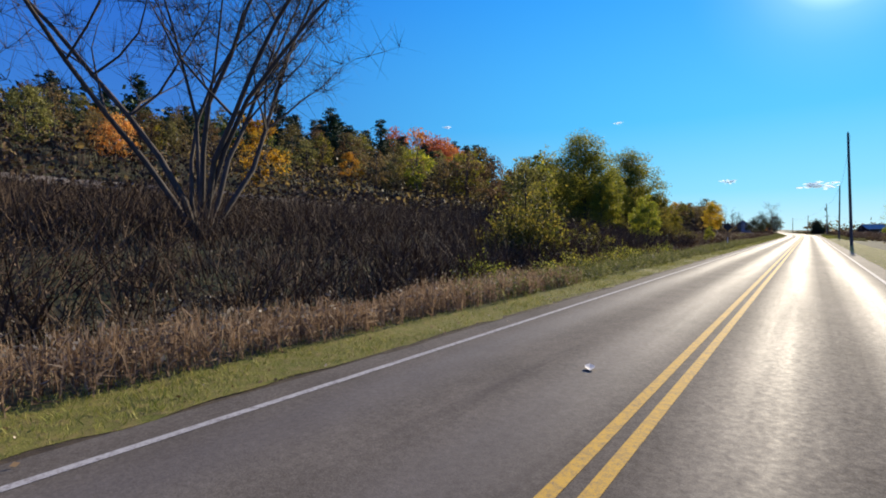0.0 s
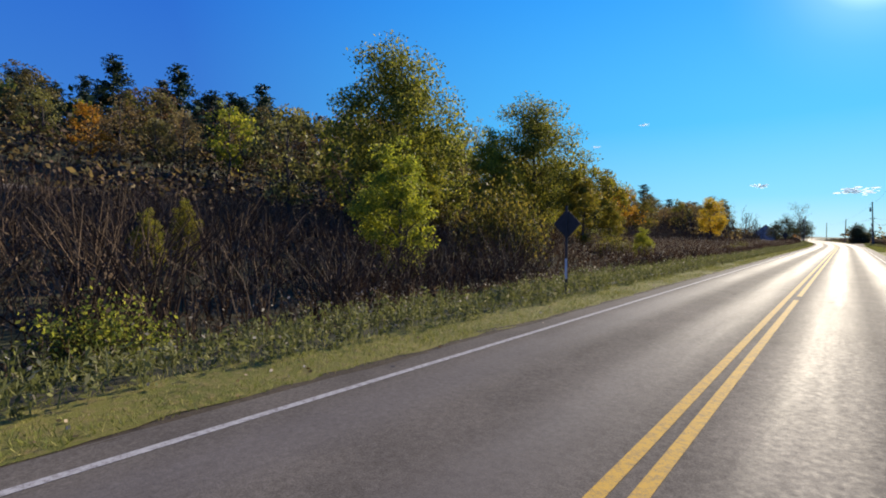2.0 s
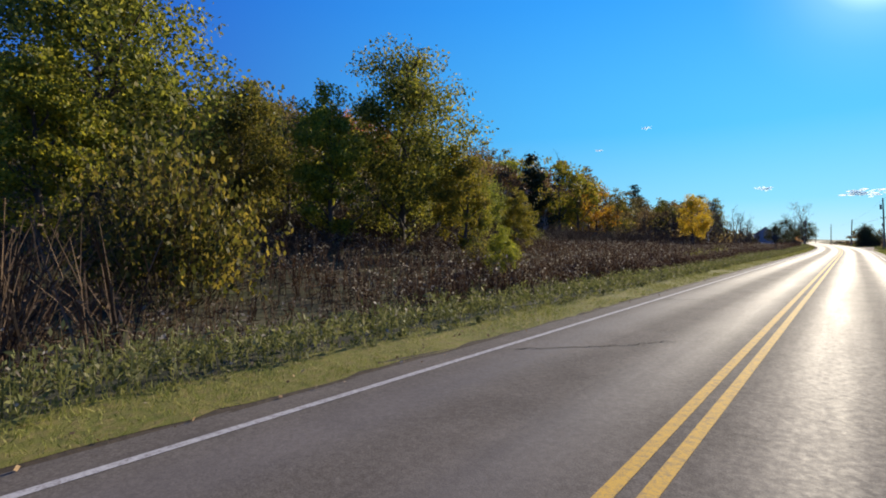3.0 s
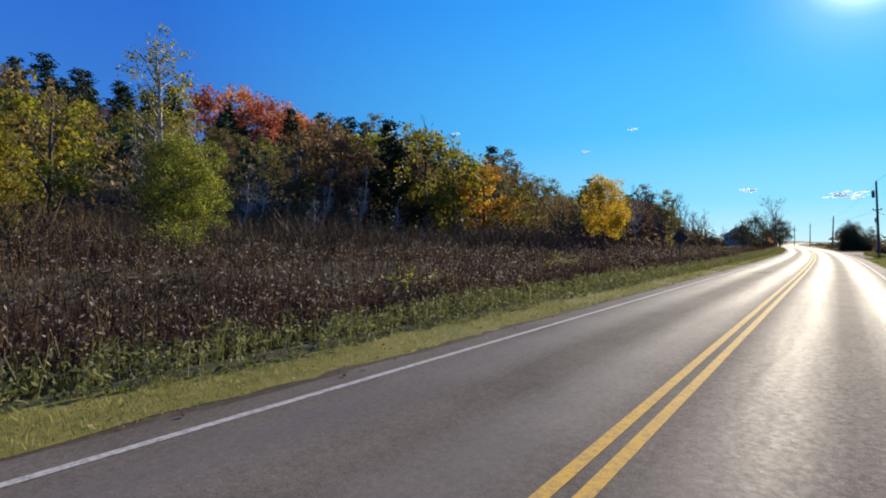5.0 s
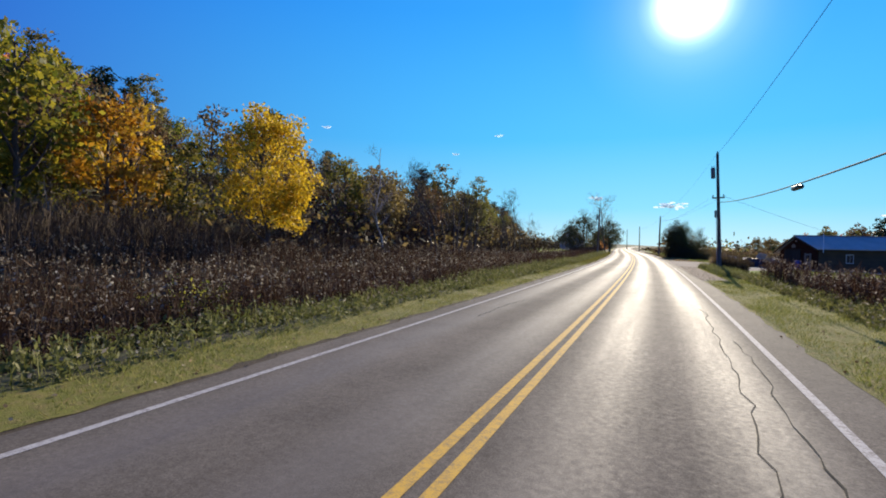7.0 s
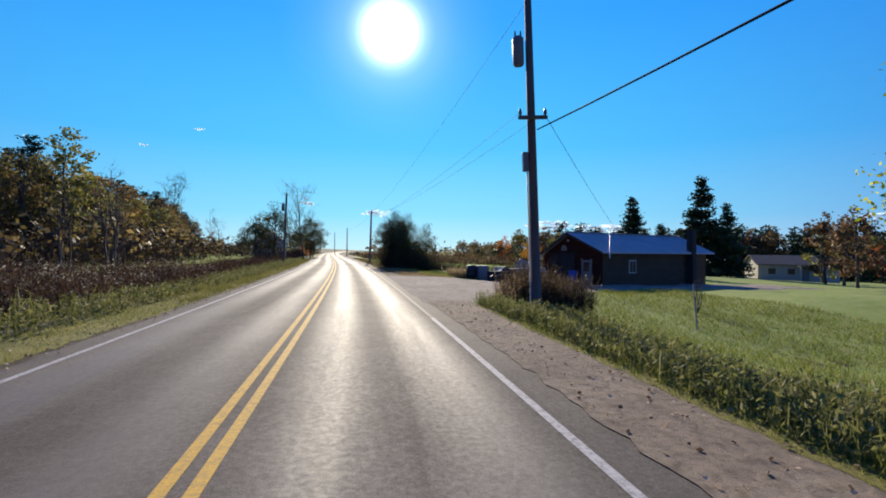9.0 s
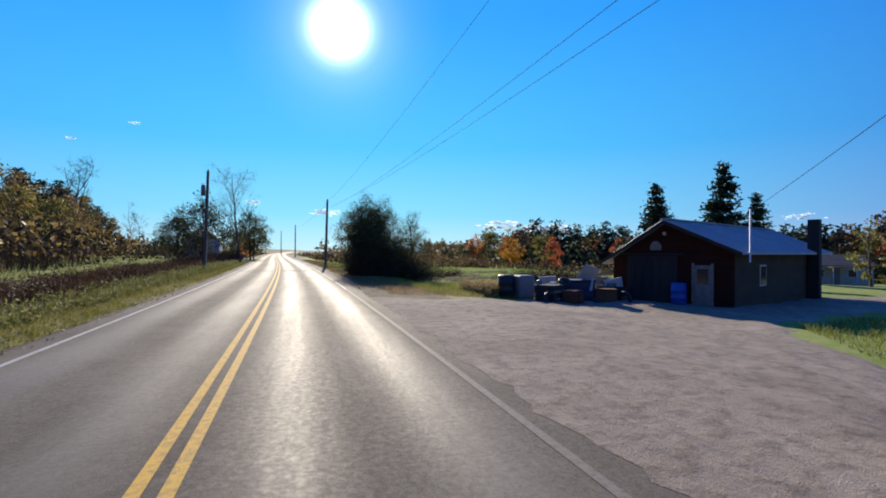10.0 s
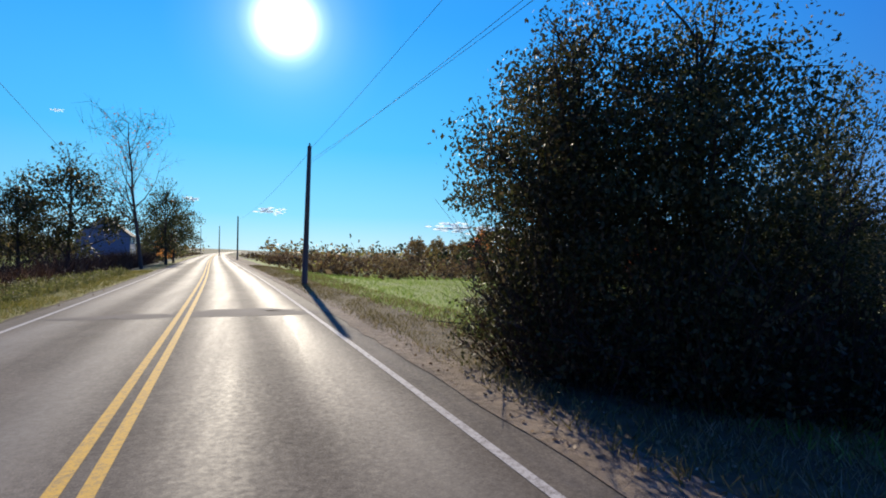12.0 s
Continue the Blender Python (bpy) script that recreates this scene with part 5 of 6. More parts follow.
    fr = [bm.verts.new((-0.10, 3.0 + a * 0.6, 2.35 + z * 0.7)) for a, z in ring]
    bk = [bm.verts.new((-0.05, 3.0 + a * 0.6, 2.35 + z * 0.7)) for a, z in ring]
    bm.faces.new(fr)
    bm.faces.new(bk[::-1])
    for i in range(8):
        bm.faces.new((fr[i], bk[i], bk[(i + 1) % 8], fr[(i + 1) % 8]))
    bmesh.ops.recalc_face_normals(bm, faces=bm.faces)
    part("backboard", bm, M_BOARD, b, "grey basketball backboard")
    rod("lamp", [(-0.16, 2.6, 3.05), (-0.02, 2.6, 3.11)], (0.09, 0.03), M_TRIM, b, 8)
    # lean-to roof beside the gable
    prism("lean_to_roof", [(W + 0.05, 1.35), (W + 1.6, 1.05), (W + 1.6, 1.12), (W + 0.05, 1.43)], -0.1, 2.6, M_BOARD, b)
    boxed("lean_to_post", (0.0, 0.1, W + 1.4, W + 1.5, -0.3, 1.06), M_BOARD, b)
    # side wall windows and flue
    for x0 in (3.0,):
        wn = boxed("window", (x0, x0 + 0.8, -0.03, -0.005, 0.85, 1.75), M_TRIM, b)
        boxed("pane", (x0 + 0.07, x0 + 0.38, -0.04, -0.031, 0.92, 1.68), GLASS, wn)
        boxed("pane", (x0 + 0.42, x0 + 0.73, -0.04, -0.031, 0.92, 1.68), GLASS, wn)
    rod("flue", [(0.2, -0.5, 1.9), (0.2, -0.5, 3.9)], (0.03, 0.03), M_REFLECT, b, 8, "thin white mast beside the wall")
    boxed("chimney", (10.3, 10.8, -0.55, -0.05, -0.3, 4.0), M_DARK, b, "dark block chimney against the side wall")
    # concrete apron
    s = tagged(new("concrete_apron"), "cracked pale concrete slab before the barn door", "slab", "", "structure")
    s.matrix_basis = b.matrix_basis.copy()
    for k, (x0, x1, y0, y1) in enumerate(((-2.3, -0.12, 1.7, 3.3), (-2.5, -0.12, 3.34, 5.0), (-1.5, -0.12, 0.3, 1.66))):
        boxed("slab", (x0, x1, y0, y1, -0.2, 0.02 + 0.008 * k), M_CONC, s)


def build_white_house():
    h = tagged(new("house"), "small white single-storey house with a brown shingle roof", "house")
    h.matrix_basis = pose(55.9, 178, ground_z(59.9, 178), 0, 0, -24)
    L, W, E, P = 10.0, 6.0, 2.3, 3.5
    boxed("wall", (0, L, 0, 0.15, -0.5, E), M_WHITEWALL, h)
    boxed("wall", (0, L, W - 0.15, W, -0.5, E), M_WHITEWALL, h)
    out = [(0.152, -0.5), (W - 0.152, -0.5), (W - 0.152, E), (W / 2, P - 0.06), (0.152, E)]
    prism("gable_wall", out, 0, 0.15, M_WHITEWALL, h)
    prism("gable_wall", out, L - 0.15, L, M_WHITEWALL, h)
    for s in (0, 1):
        y0 = -0.4 if s == 0 else W + 0.4
        prism("roof_panel", [(y0, E - 0.12), (W / 2, P), (W / 2, P + 0.1), (y0, E - 0.02)], -0.35, L + 0.35, M_SHINGLE, h)
    for x0 in (1.2, 3.6, 7.2):
        w = boxed("window", (x0, x0 + 1.1, -0.03, -0.004, 0.8, 1.8), M_TRIM, h)
        boxed("pane", (x0 + 0.08, x0 + 1.02, -0.04, -0.031, 0.88, 1.72), GLASS, w)
    boxed("door", (5.5, 6.35, -0.04, -0.004, -0.1, 1.95), M_BOARD, h)
    boxed("porch_roof", (4.6, 7.4, -1.8, -0.42, 2.05, 2.15), M_SHINGLE, h)
    for x0 in (4.7, 7.2):
        boxed("porch_post", (x0, x0 + 0.1, -1.7, -1.6, -0.6, 2.05), M_TRIM, h)


def build_grey_house():
    h = tagged(new("house"), "blue-grey two-storey farmhouse with a dark roof", "house")
    h.matrix_basis = pose(-23.4, 258.1, ground_z(-27.4, 262.1), 0, 0, 96)
    L, W, E, P = 9.0, 8.0, 4.2, 7.4
    out = [(0, -0.5), (W, -0.5), (W, E), (W / 2, P - 0.08), (0, E)]
    # gable towards the road
    g = tagged(prism("gable_wall", [(y, z) for y, z in out], 0, 0.2, M_BLUEGREY, h))
    prism("gable_wall", out, L - 0.2, L, M_BLUEGREY, h)
    boxed("wall", (0.202, L - 0.202, 0, 0.2, -0.5, E), M_BLUEGREY, h)
    boxed("wall", (0.202, L - 0.202, W - 0.2, W, -0.5, E), M_BLUEGREY, h)
    for s in (0, 1):
        y0 = -0.4 if s == 0 else W + 0.4
        prism("roof_panel", [(y0, E - 0.3), (W / 2, P), (W / 2, P + 0.12), (y0, E - 0.16)], -0.4, L + 0.4, M_SHINGLE, h)
    for x0, z0 in ((1.5, 0.9), (5.5, 0.9), (1.5, 2.9), (5.5, 2.9)):
        w = boxed("window", (x0, x0 + 0.9, -0.04, -0.004, z0, z0 + 1.1), M_TRIM, h)
        boxed("pane", (x0 + 0.07, x0 + 0.83, -0.05, -0.041, z0 + 0.07, z0 + 1.03), GLASS, w)
    bpy.context.view_layer.update()


def barrel(x, y, mat, label, r=0.29, h=0.88):
    o = tagged(new("barrel"), label, "barrel")
    o.matrix_basis = pose(x, y, ground_z(x, y) + 0.035, 0, 0, 0)
    zs = [0, 0.02, h * 0.32, h * 0.34, h * 0.36, h * 0.64, h * 0.66, h * 0.68, h - 0.03, h]
    rs = [r * 0.95, r, r, r * 1.06, r, r, r * 1.06, r, r, r * 0.94]
    rod("drum", [(0, 0, z) for z in zs], rs, mat, o, 16)
    rod("lid", [(0, 0, h - 0.005), (0, 0, h + 0.02)], (r * 0.9, r * 0.88), mat, o, 16)
    return o


def heap_box(name, x, y, dims, mat, label, category, turn=0.0, tilt=(0, 0), lift=0.0, extras=()):
    o = tagged(new(name), label, category)
    o.matrix_basis = pose(x, y, ground_z(x, y) + 0.035 + lift, tilt[0], tilt[1], turn)
    w, d, h = dims
    boxed("body", (-w / 2, w / 2, -d / 2, d / 2, 0, h), mat, o, bevel=min(dims) * 0.06)
    for nm, e, m2 in extras:
        boxed(nm, e, m2, o)
    return o


def wheel(x, y, r, tilt, turn, lift=0.0):
    o = tagged(new("tyre"), "old worn black tyre lying in the junk heap", "tyre", "junk tyres")
    o.matrix_basis = pose(x, y, ground_z(x, y) + 0.035 + lift, tilt, 0, turn)
    n, k = 20, 8
    th, ph = np.arange(n) * 2 * np.pi / n, np.arange(k) * 2 * np.pi / k
    T, P = np.meshgrid(th, ph, indexing="ij")
    R = r * 0.76 + r * 0.24 * np.cos(P)
    V = np.stack([R * np.cos(T), R * np.sin(T), r * 0.24 + r * 0.24 * np.sin(P)], -1).reshape(-1, 3)
    i, j = np.meshgrid(np.arange(n), np.arange(k), indexing="ij")
    F = np.stack([i * k + j, ((i + 1) % n) * k + j, ((i + 1) % n) * k + (j + 1) % k, i * k + (j + 1) % k], -1).reshape(-1, 4)
    child("tread", mesh_of("tread", V, F, M_BLACK, True), o)
    return o


def build_clutter():
    barrel(14.1, 145.4, M_BLUE, "bright blue plastic barrel beside the barn door")
    barrel(7.75, 148.1, M_BLACK, "black plastic bin at the edge of the gravel", 0.36, 0.95)
    heap_box("chest_freezer", 8.5, 148.1, (0.75, 0.65, 1.0), M_APPL, "scrapped blue-white appliance standing on its end, darkened for shade", "appliance", 14, extras=(("door", (-0.36, 0.36, -0.36, -0.33, 0.08, 0.95), M_APPL), ("handle", (0.24, 0.28, -0.40, -0.365, 0.5, 0.8), M_STEEL)))
    heap_box("crate", 9.4, 147.1, (1.2, 0.9, 0.7), M_DARK, "dark wooden crate in the junk heap", "crate", 30, extras=(("slat", (-0.6, 0.6, -0.47, -0.45, 0.1, 0.2), M_BOARD), ("slat", (-0.6, 0.6, -0.47, -0.45, 0.4, 0.5), M_BOARD)))
    heap_box("crate", 10.7, 147.5, (1.3, 1.0, 0.85), M_NAVY, "dark blue bin in the junk heap", "crate", -12, extras=(("rim", (-0.67, 0.67, -0.52, 0.52, 0.83, 0.9), M_NAVY),))
    heap_box("board", 11.1, 147.6, (0.9, 0.05, 0.7), M_TRIM, "pale board leaning on the junk heap", "board", 20, (35, 15), 0.9)
    heap_box("engine_block", 10, 146.5, (0.8, 0.6, 0.55), M_RUSTED, "rusted engine block on the gravel", "scrap", 40, extras=(("flange", (-0.25, 0.25, -0.36, -0.29, 0.1, 0.4), M_RUSTED), ("pipe", (0.4, 0.62, -0.08, 0.08, 0.3, 0.46), M_RUSTED)))
    heap_box("toolbox", 11.7, 146.9, (0.9, 0.5, 0.5), M_RUSTED, "rusty metal box in the junk heap", "scrap", -20, extras=(("lid", (-0.46, 0.46, -0.26, 0.26, 0.49, 0.55), M_RUSTED),))
    heap_box("crate", 12.6, 147.8, (1.0, 0.8, 0.6), M_DARK, "dark wooden crate in the junk heap", "crate", 10, extras=(("slat", (-0.5, 0.5, -0.42, -0.40, 0.1, 0.2), M_BOARD),))
    heap_box("board", 12.1, 148.2, (1.4, 0.05, 0.35), M_BOARD, "grey plank lying on the junk heap", "board", -30, (12, 8), 0.7)
    for a in ((8.9, 146.4, 0.36, 70, 20, 0.1), (11.1, 146.5, 0.33, 20, 60, 0.0), (12.4, 146.6, 0.35, 80, 110, 0.12), (10.5, 149, 0.34, 10, 0, 0.0), (10, 147.2, 0.3, 30, 0, 0.75)):
        wheel(*a)
    r = random.Random(41)
    kinds = (("plank", (1.3, 0.16, 0.05), M_BOARD, "grey plank lying in the junk heap", "board"), ("metal_sheet", (0.9, 0.6, 0.02), M_ROOF, "bent pale metal sheet in the junk heap", "scrap"), ("bucket", (0.3, 0.3, 0.34), M_APPL, "pale plastic tub in the junk heap", "tub"),
             ("pipe", (1.6, 0.07, 0.07), M_RUSTED, "rusty pipe in the junk heap", "pipe"), ("box", (0.5, 0.4, 0.35), M_DARK, "dark box in the junk heap", "box"), ("panel", (0.8, 0.06, 0.55), M_TRIM, "dirty white panel in the junk heap", "panel"))
    for i in range(30):
        nm, dims, mat, lab, cat = kinds[i % 6]
        heap_box(nm, 9.1 + r.uniform(0, 4.0), 147.0 + r.uniform(0, 2.2), dims, mat, lab, cat, r.uniform(0, 180), (r.uniform(-14, 14), r.uniform(-14, 14)), 0.02 + 0.20 * (i % 3))
    # mailbox
    m = tagged(new("mailbox"), "grey metal mailbox on a weathered wooden post", "mailbox")
    m.matrix_basis = pose(6.2, 131.2, ground_z(6.2, 131.2), 0, 2, 60)
    boxed("post", (-0.06, 0.06, -0.06, 0.06, -0.3, 1.0), M_BOARD, m, bevel=0.008)
    boxed("shelf", (-0.12, 0.12, -0.3, 0.3, 1.0, 1.03), M_BOARD, m)
    ar = np.linspace(0, math.pi, 9)
    outl = [(-0.095, 0.0), (0.095, 0.0)] + [(0.095 * math.cos(a), 0.14 + 0.095 * math.sin(a)) for a in ar]
    bm = bmesh.new()
    a = [bm.verts.new((x, -0.27, 1.032 + z)) for x, z in outl]
    b = [bm.verts.new((x, 0.27, 1.032 + z)) for x, z in outl]
    bm.faces.new(a)
    bm.faces.new(b[::-1])
    for i in range(len(a)):
        bm.faces.new((a[i], b[i], b[(i + 1) % len(a)], a[(i + 1) % len(a)]))
    bmesh.ops.recalc_face_normals(bm, faces=bm.faces)
    part("box", bm, M_CAN, m, "dented grey metal box")
    boxed("flag", (0.098, 0.106, -0.1, 0.06, 1.1, 1.14), M_RUSTED, m)
    d = tagged(new("board"), "faded green board lying in the weeds by the mailbox", "board")
    d.matrix_basis = pose(5.4, 130.4, ground_z(5.4, 130.4) + 0.12, 25, -8, 30)
    boxed("plank", (-0.7, 0.7, -0.02, 0.02, 0, 0.35), M_GREENPAINT, d, bevel=0.005)
    # leafless stake sapling on the lawn
    st = tagged(new("stake"), "thin dark wooden stake leaning on the lawn", "stake")
    st.matrix_basis = pose(11.2, 128.6, ground_z(11.2, 128.6), 0, -6, 0)
    rod("stick", [(0, 0, -0.2), (0, 0, 1.5)], (0.03, 0.02), M_BOARD, st, 6)
    # junk on the far left before the grey house
    for x, y, w, m2 in ((-22.8, 237.5, 3.0, M_TRIM), (-26.1, 241.8, 2.2, M_APPL), (-20.3, 234.3, 1.6, M_RUSTED)):
        heap_box("scrap_pile", x, y, (w, 1.2, 0.8), m2, "pale scrap stacked on the grass by the farmhouse", "scrap", 20, extras=(("board", (-w * 0.6, w * 0.3, -0.7, -0.62, 0.2, 0.6), M_TRIM),))


# ---- trees of the far side ----


def spruce_kinds():
    K = {}
    w, c = pine(91, 9.5, 3.1, 0.5, 7000, 0.46, False)
    K["spruce"] = plant("spruce_tree", w, c, M_DARKTREE, LEAF["needle"], "dark pointed spruce beside the barn", "spruce")
    w, c = pine(92, 12.5, 3.9, 0.5, 9500, 0.5, False)
    K["spruce2"] = plant("spruce_tree", w, c, M_DARKTREE, LEAF["needle"], "tall dark spruce with layered boughs", "spruce")
    for i in range(2):
        w, c = pine(93 + i, 10, 2.9, 0.6 + i * 0.6, 1100, 0.8)
        K["farpine%d" % i] = plant("pine_tree", w, c, M_DARKTREE, LEAF["needle"], "dark pine at the edge of the field", "pine tree", group="trees beyond the field")
    for k, lf, h, cnt in (("farrust", "rust", 8.5, 1000), ("farorange", "orange", 7.5, 1000), ("farolive", "olive", 8.5, 1000), ("fargold", "yellow", 7, 900)):
        w, c = broadleaf(97 + len(K), h, 2.4, 0.8, cnt, 0.42, 10, 45)
        K[k] = plant({"rust": "oak_tree", "orange": "maple_tree", "olive": "elm_tree", "yellow": "aspen_tree"}[lf], w, c, M_BARK, LEAF[lf], "autumn tree at the edge of the field with %s leaves" % {"rust": "rusty brown", "orange": "orange", "olive": "olive", "yellow": "golden"}[lf], "tree", group="trees beyond the field")
    # roadside bush, tall and dark
    w, c = broadleaf(110, 6.2, 2.1, 0.2, 36000, 0.082, 26, 240, 0.0, 0.1, 14)
    w2, _ = shrub(111, 3.6, 2.0, 260, 0, 0.1)
    K["roadbush"] = plant("roadside_tree", join([w, w2]), c, M_DARKTREE, LEAF["dark"], "tall dark tangled roadside tree with thinning leaves", "tree")
    w, c = broadleaf(112, 5.6, 1.9, 0.3, 13000, 0.075, 28, 170, 0.0, 0.1, 22)
    w2, _ = shrub(113, 3.2, 1.9, 240, 0, 0.1)
    K["roadbush2"] = plant("roadside_tree", join([w, w2]), c, M_DARKTREE, LEAF["dark"], "thin dark roadside tree half bare of leaves", "tree")
    w, c = shrub(118, 1.9, 1.5, 380, 2600, 0.1)
    K["darkbrush"] = plant("brush", w, c, M_TWIG, LEAF["dark"], "dark tangled brush under the roadside trees", "brush", "brushwood", "foliage", "brush along the road")
    w, e = bare_tree(114, 9.8, 4.2, 1, 0.3, 650)
    rng = np.random.default_rng(5)
    c = leaves(e[rng.integers(0, len(e), 260)] + rng.normal(0, 0.2, (260, 3)), 0.11, rng)
    K["fading"] = plant("tree", w, c, M_BARK, LEAF["orange"], "nearly bare tree with a few remaining orange leaves", "tree")
    # darker leaf colour stands in for crowns seen against the light
    w, c = broadleaf(115, 5.2, 2.2, 0.6, 7000, 0.13, 20, 90, 0.0, 0.3, 12)
    K["leftbush"] = plant("tree", w, c, M_DARKTREE, LEAF["dark"], "olive roadside tree beside the pole, leaves darkened as if backlit", "tree")
    w, c = shrub(116, 1.1, 2.2, 500, 900, 0.12)
    K["pile"] = plant("brush_pile", w, c, M_TWIG, M_WEED, "long low pile of grey cut brush on the field", "brush pile", "brushwood", "foliage")
    w, c = shrub(117, 1.6, 1.6, 260, 900, 0.13)
    K["redbrush"] = plant("shrub", w, c, M_TWIG, LEAF["rust"], "rusty red shrub in the rough field", "shrub", "brushwood", "foliage", "shrubs in the rough field")
    r = random.Random(23)
    sp = [("spruce", 33, 171.8, 1, 1.0), ("spruce2", 46.5, 177.2, 1.12, 1.0), ("spruce2", 47.8, 173.8, 0.8, 1.0), ("spruce", 43.3, 182.2, 0.8, 1.0)]
    sp += [("roadbush", 2.8, 162.2, 0.8, 1.12), ("roadbush", 3.8, 161.0, 0.74, 1.16), ("roadbush2", 3.4, 163.4, 0.8, 1.05), ("roadbush2", 4.7, 160.2, 0.6, 0.95), ("roadbush2", 6.0, 160.6, 0.62, 1.3), ("roadbush2", 5.2, 162.0, 0.5, 1.0)]
    sp += [("darkbrush", 2.9, 161.6, 0.75, 1.1), ("darkbrush", 3.7, 160.5, 0.75, 1.2), ("darkbrush", 4.8, 159.8, 0.75, 1.1), ("darkbrush", 2.6, 162.9, 0.75, 1.1), ("darkbrush", 5.8, 160.0, 0.8, 1.0), ("darkbrush", 4.6, 161.4, 0.9, 1.2), ("darkbrush", 6.7, 161.0, 0.8, 1.0)]
    sp += [("fading", -10.8, 204, 1.62, 1.0), ("leftbush", -15.8, 203, 1.75, 1.1), ("leftbush", -18.4, 202, 1.45, 1.0), ("leftbush", -11.2, 218, 1.45, 1.2), ("leftbush", -11.8, 226, 1.3, 1.0), ("leftbush", -17.9, 257, 1.5, 1.0), ("leftbush", -17.3, 244.8, 1.1, 1.0), ("farorange", -14.2, 236, 0.6, 1.0)]
    sp += [("pile", 15.8, 161, 1.0, 1.0), ("pile", 14, 161.8, 0.8, 1.0), ("pile", 17.6, 161.1, 0.9, 0.9), ("pile", 10, 168.5, 0.9, 1.0), ("pile", 7.7, 169.3, 0.8, 1.0)]
    kinds = ["farpine0", "farpine1", "farpine0", "farrust", "farolive", "farpine1", "farorange"]
    for i in range(170):
        ang = radians(13 + i * 0.40 + r.uniform(-0.5, 0.5))
        d = r.uniform(102, 132)
        pick = r.choice(["farrust", "farolive", "farrust", "farorange"]) if ang < radians(26) else r.choice(kinds)
        if pick == "farorange" and r.uniform(0, 1) < 0.6:
            pick = "farrust"
        sc = 0.65 if ang < radians(20) else r.uniform(0.85, 1.15)
        sp.append((pick, -0.4 + math.sin(ang) * d, 135.4 + math.cos(ang) * d, sc, 1.0))
    sp += [("farrust", 48.2, 160, 0.90, 1.0), ("farrust", 48.6, 158, 0.86, 1.0), ("farolive", 56.4, 168, 0.90, 1.0), ("farrust", 41.0, 150, 0.81, 1.0)]
    sp += [("fargold", 31, 205.1, 0.8, 1.0), ("farorange", 36.1, 201.1, 0.7, 1.0), ("farolive", 34.3, 200.5, 0.75, 1.0), ("farorange", 33, 232, 0.9, 1.0)]
    rng = np.random.default_rng(61)
    n = 24000
    ang, d = np.radians(rng.uniform(15, 83, n)), rng.uniform(100, 132, n)
    x, y = -0.4 + np.sin(ang) * d, 135.4 + np.cos(ang) * d
    p = np.column_stack([x, y, land(x - centre(y), y) + rng.uniform(0, 1, n) ** 0.8 * (3.6 + 1.4 * np.sin(ang * 61) + 1.2 * np.sin(ang * 143 + 1))])
    tagged(new("woodland_edge", mesh_of("woodland_edge", *leaves(p, 0.75, rng), LEAF["dark"])), "dark undergrowth along the edge of the field woods", "brush", "", "stuff")
    for i in range(16):
        y = 192 + r.uniform(0, 50)
        sp.append(("redbrush", float(centre(y)) + 7.5 + r.uniform(0, 24), y, r.uniform(0.6, 1.2), 1.0))
    place(K, sp)


def rough_fields():
    """Low brush and dead weeds that cover the rough fields far along the road."""
    for k, (mat, n, u0, u1, y0, y1, h, sz, lab) in enumerate(((M_WEED, 12000, 7, 70, 190, 330, 1.3, 0.5, "low brown brush on the rough field"), (LEAF["rust"], 4000, 9, 80, 195, 330, 1.8, 0.45, "rusty low brush on the rough field"),
                                                              (LEAF["olive"], 5000, 7, 70, 195, 330, 1.0, 0.4, "olive low brush on the rough field"), (M_WEED, 12000, -60, -7, 252, 420, 1.5, 0.55, "low brown brush on the rough field"),
                                                              (LEAF["olive"], 6000, -60, -8, 255, 420, 1.8, 0.5, "olive low brush on the rough field"),
                                                              (M_WEED, 9000, 8, 70, -62, 62, 0.9, 0.35, "low brown weeds on the rough field"), (LEAF["olive"], 6000, 8, 70, -62, 62, 0.8, 0.3, "olive low brush on the rough field"))):
        rng = np.random.default_rng(600 + k)
        y, u = rng.uniform(y0, y1, n), rng.uniform(u0, u1, n)
        p = np.column_stack([centre(y) + u, y, land(u, y) + rng.uniform(0, 1, n) ** 0.8 * h * np.clip(0.6 + 0.6 * wave(u, y, 2.7), 0.1, 1.3)])
        tagged(new("field_brush", mesh_of("field_brush", *leaves(p, sz, rng), mat)), lab, "brush", "", "stuff")


def far_woods():
    rng = np.random.default_rng(77)
    for k, (mat, n, lab) in enumerate(((LEAF["rust"], 8000, "far brown autumn woods along the horizon"), (LEAF["needle"], 5200, "far dark pine woods along the horizon"), (LEAF["olive"], 2600, "far olive woods along the horizon"))):
        ang = rng.uniform(-1.1, 1.4, n)
        band = rng.uniform(0, 1, n)
        d = 240 + 300 * band + 40 * np.sin(ang * 9 + k)
        x, y = -10 + np.sin(ang) * d, 140 + np.cos(ang) * d
        u = x - centre(y)
        keep = (np.abs(u) > 22) & ((u > 0) | (d > 330))
        x, y, u = x[keep], y[keep], u[keep]
        top = 6.5 + 3.0 * np.sin(x * 0.11 + k * 2) * np.cos(y * 0.07) + 2 * np.sin(x * 0.45)
        z = land(u, y) + rng.uniform(0, 1, len(x)) ** 0.8 * np.maximum(top, 2)
        tagged(new("far_woods", mesh_of("far_woods", *leaves(np.column_stack([x, y, z]), 2.2, rng), mat)), lab, "woods", "", "stuff")


# ---- cracks, patches and litter on the road ----


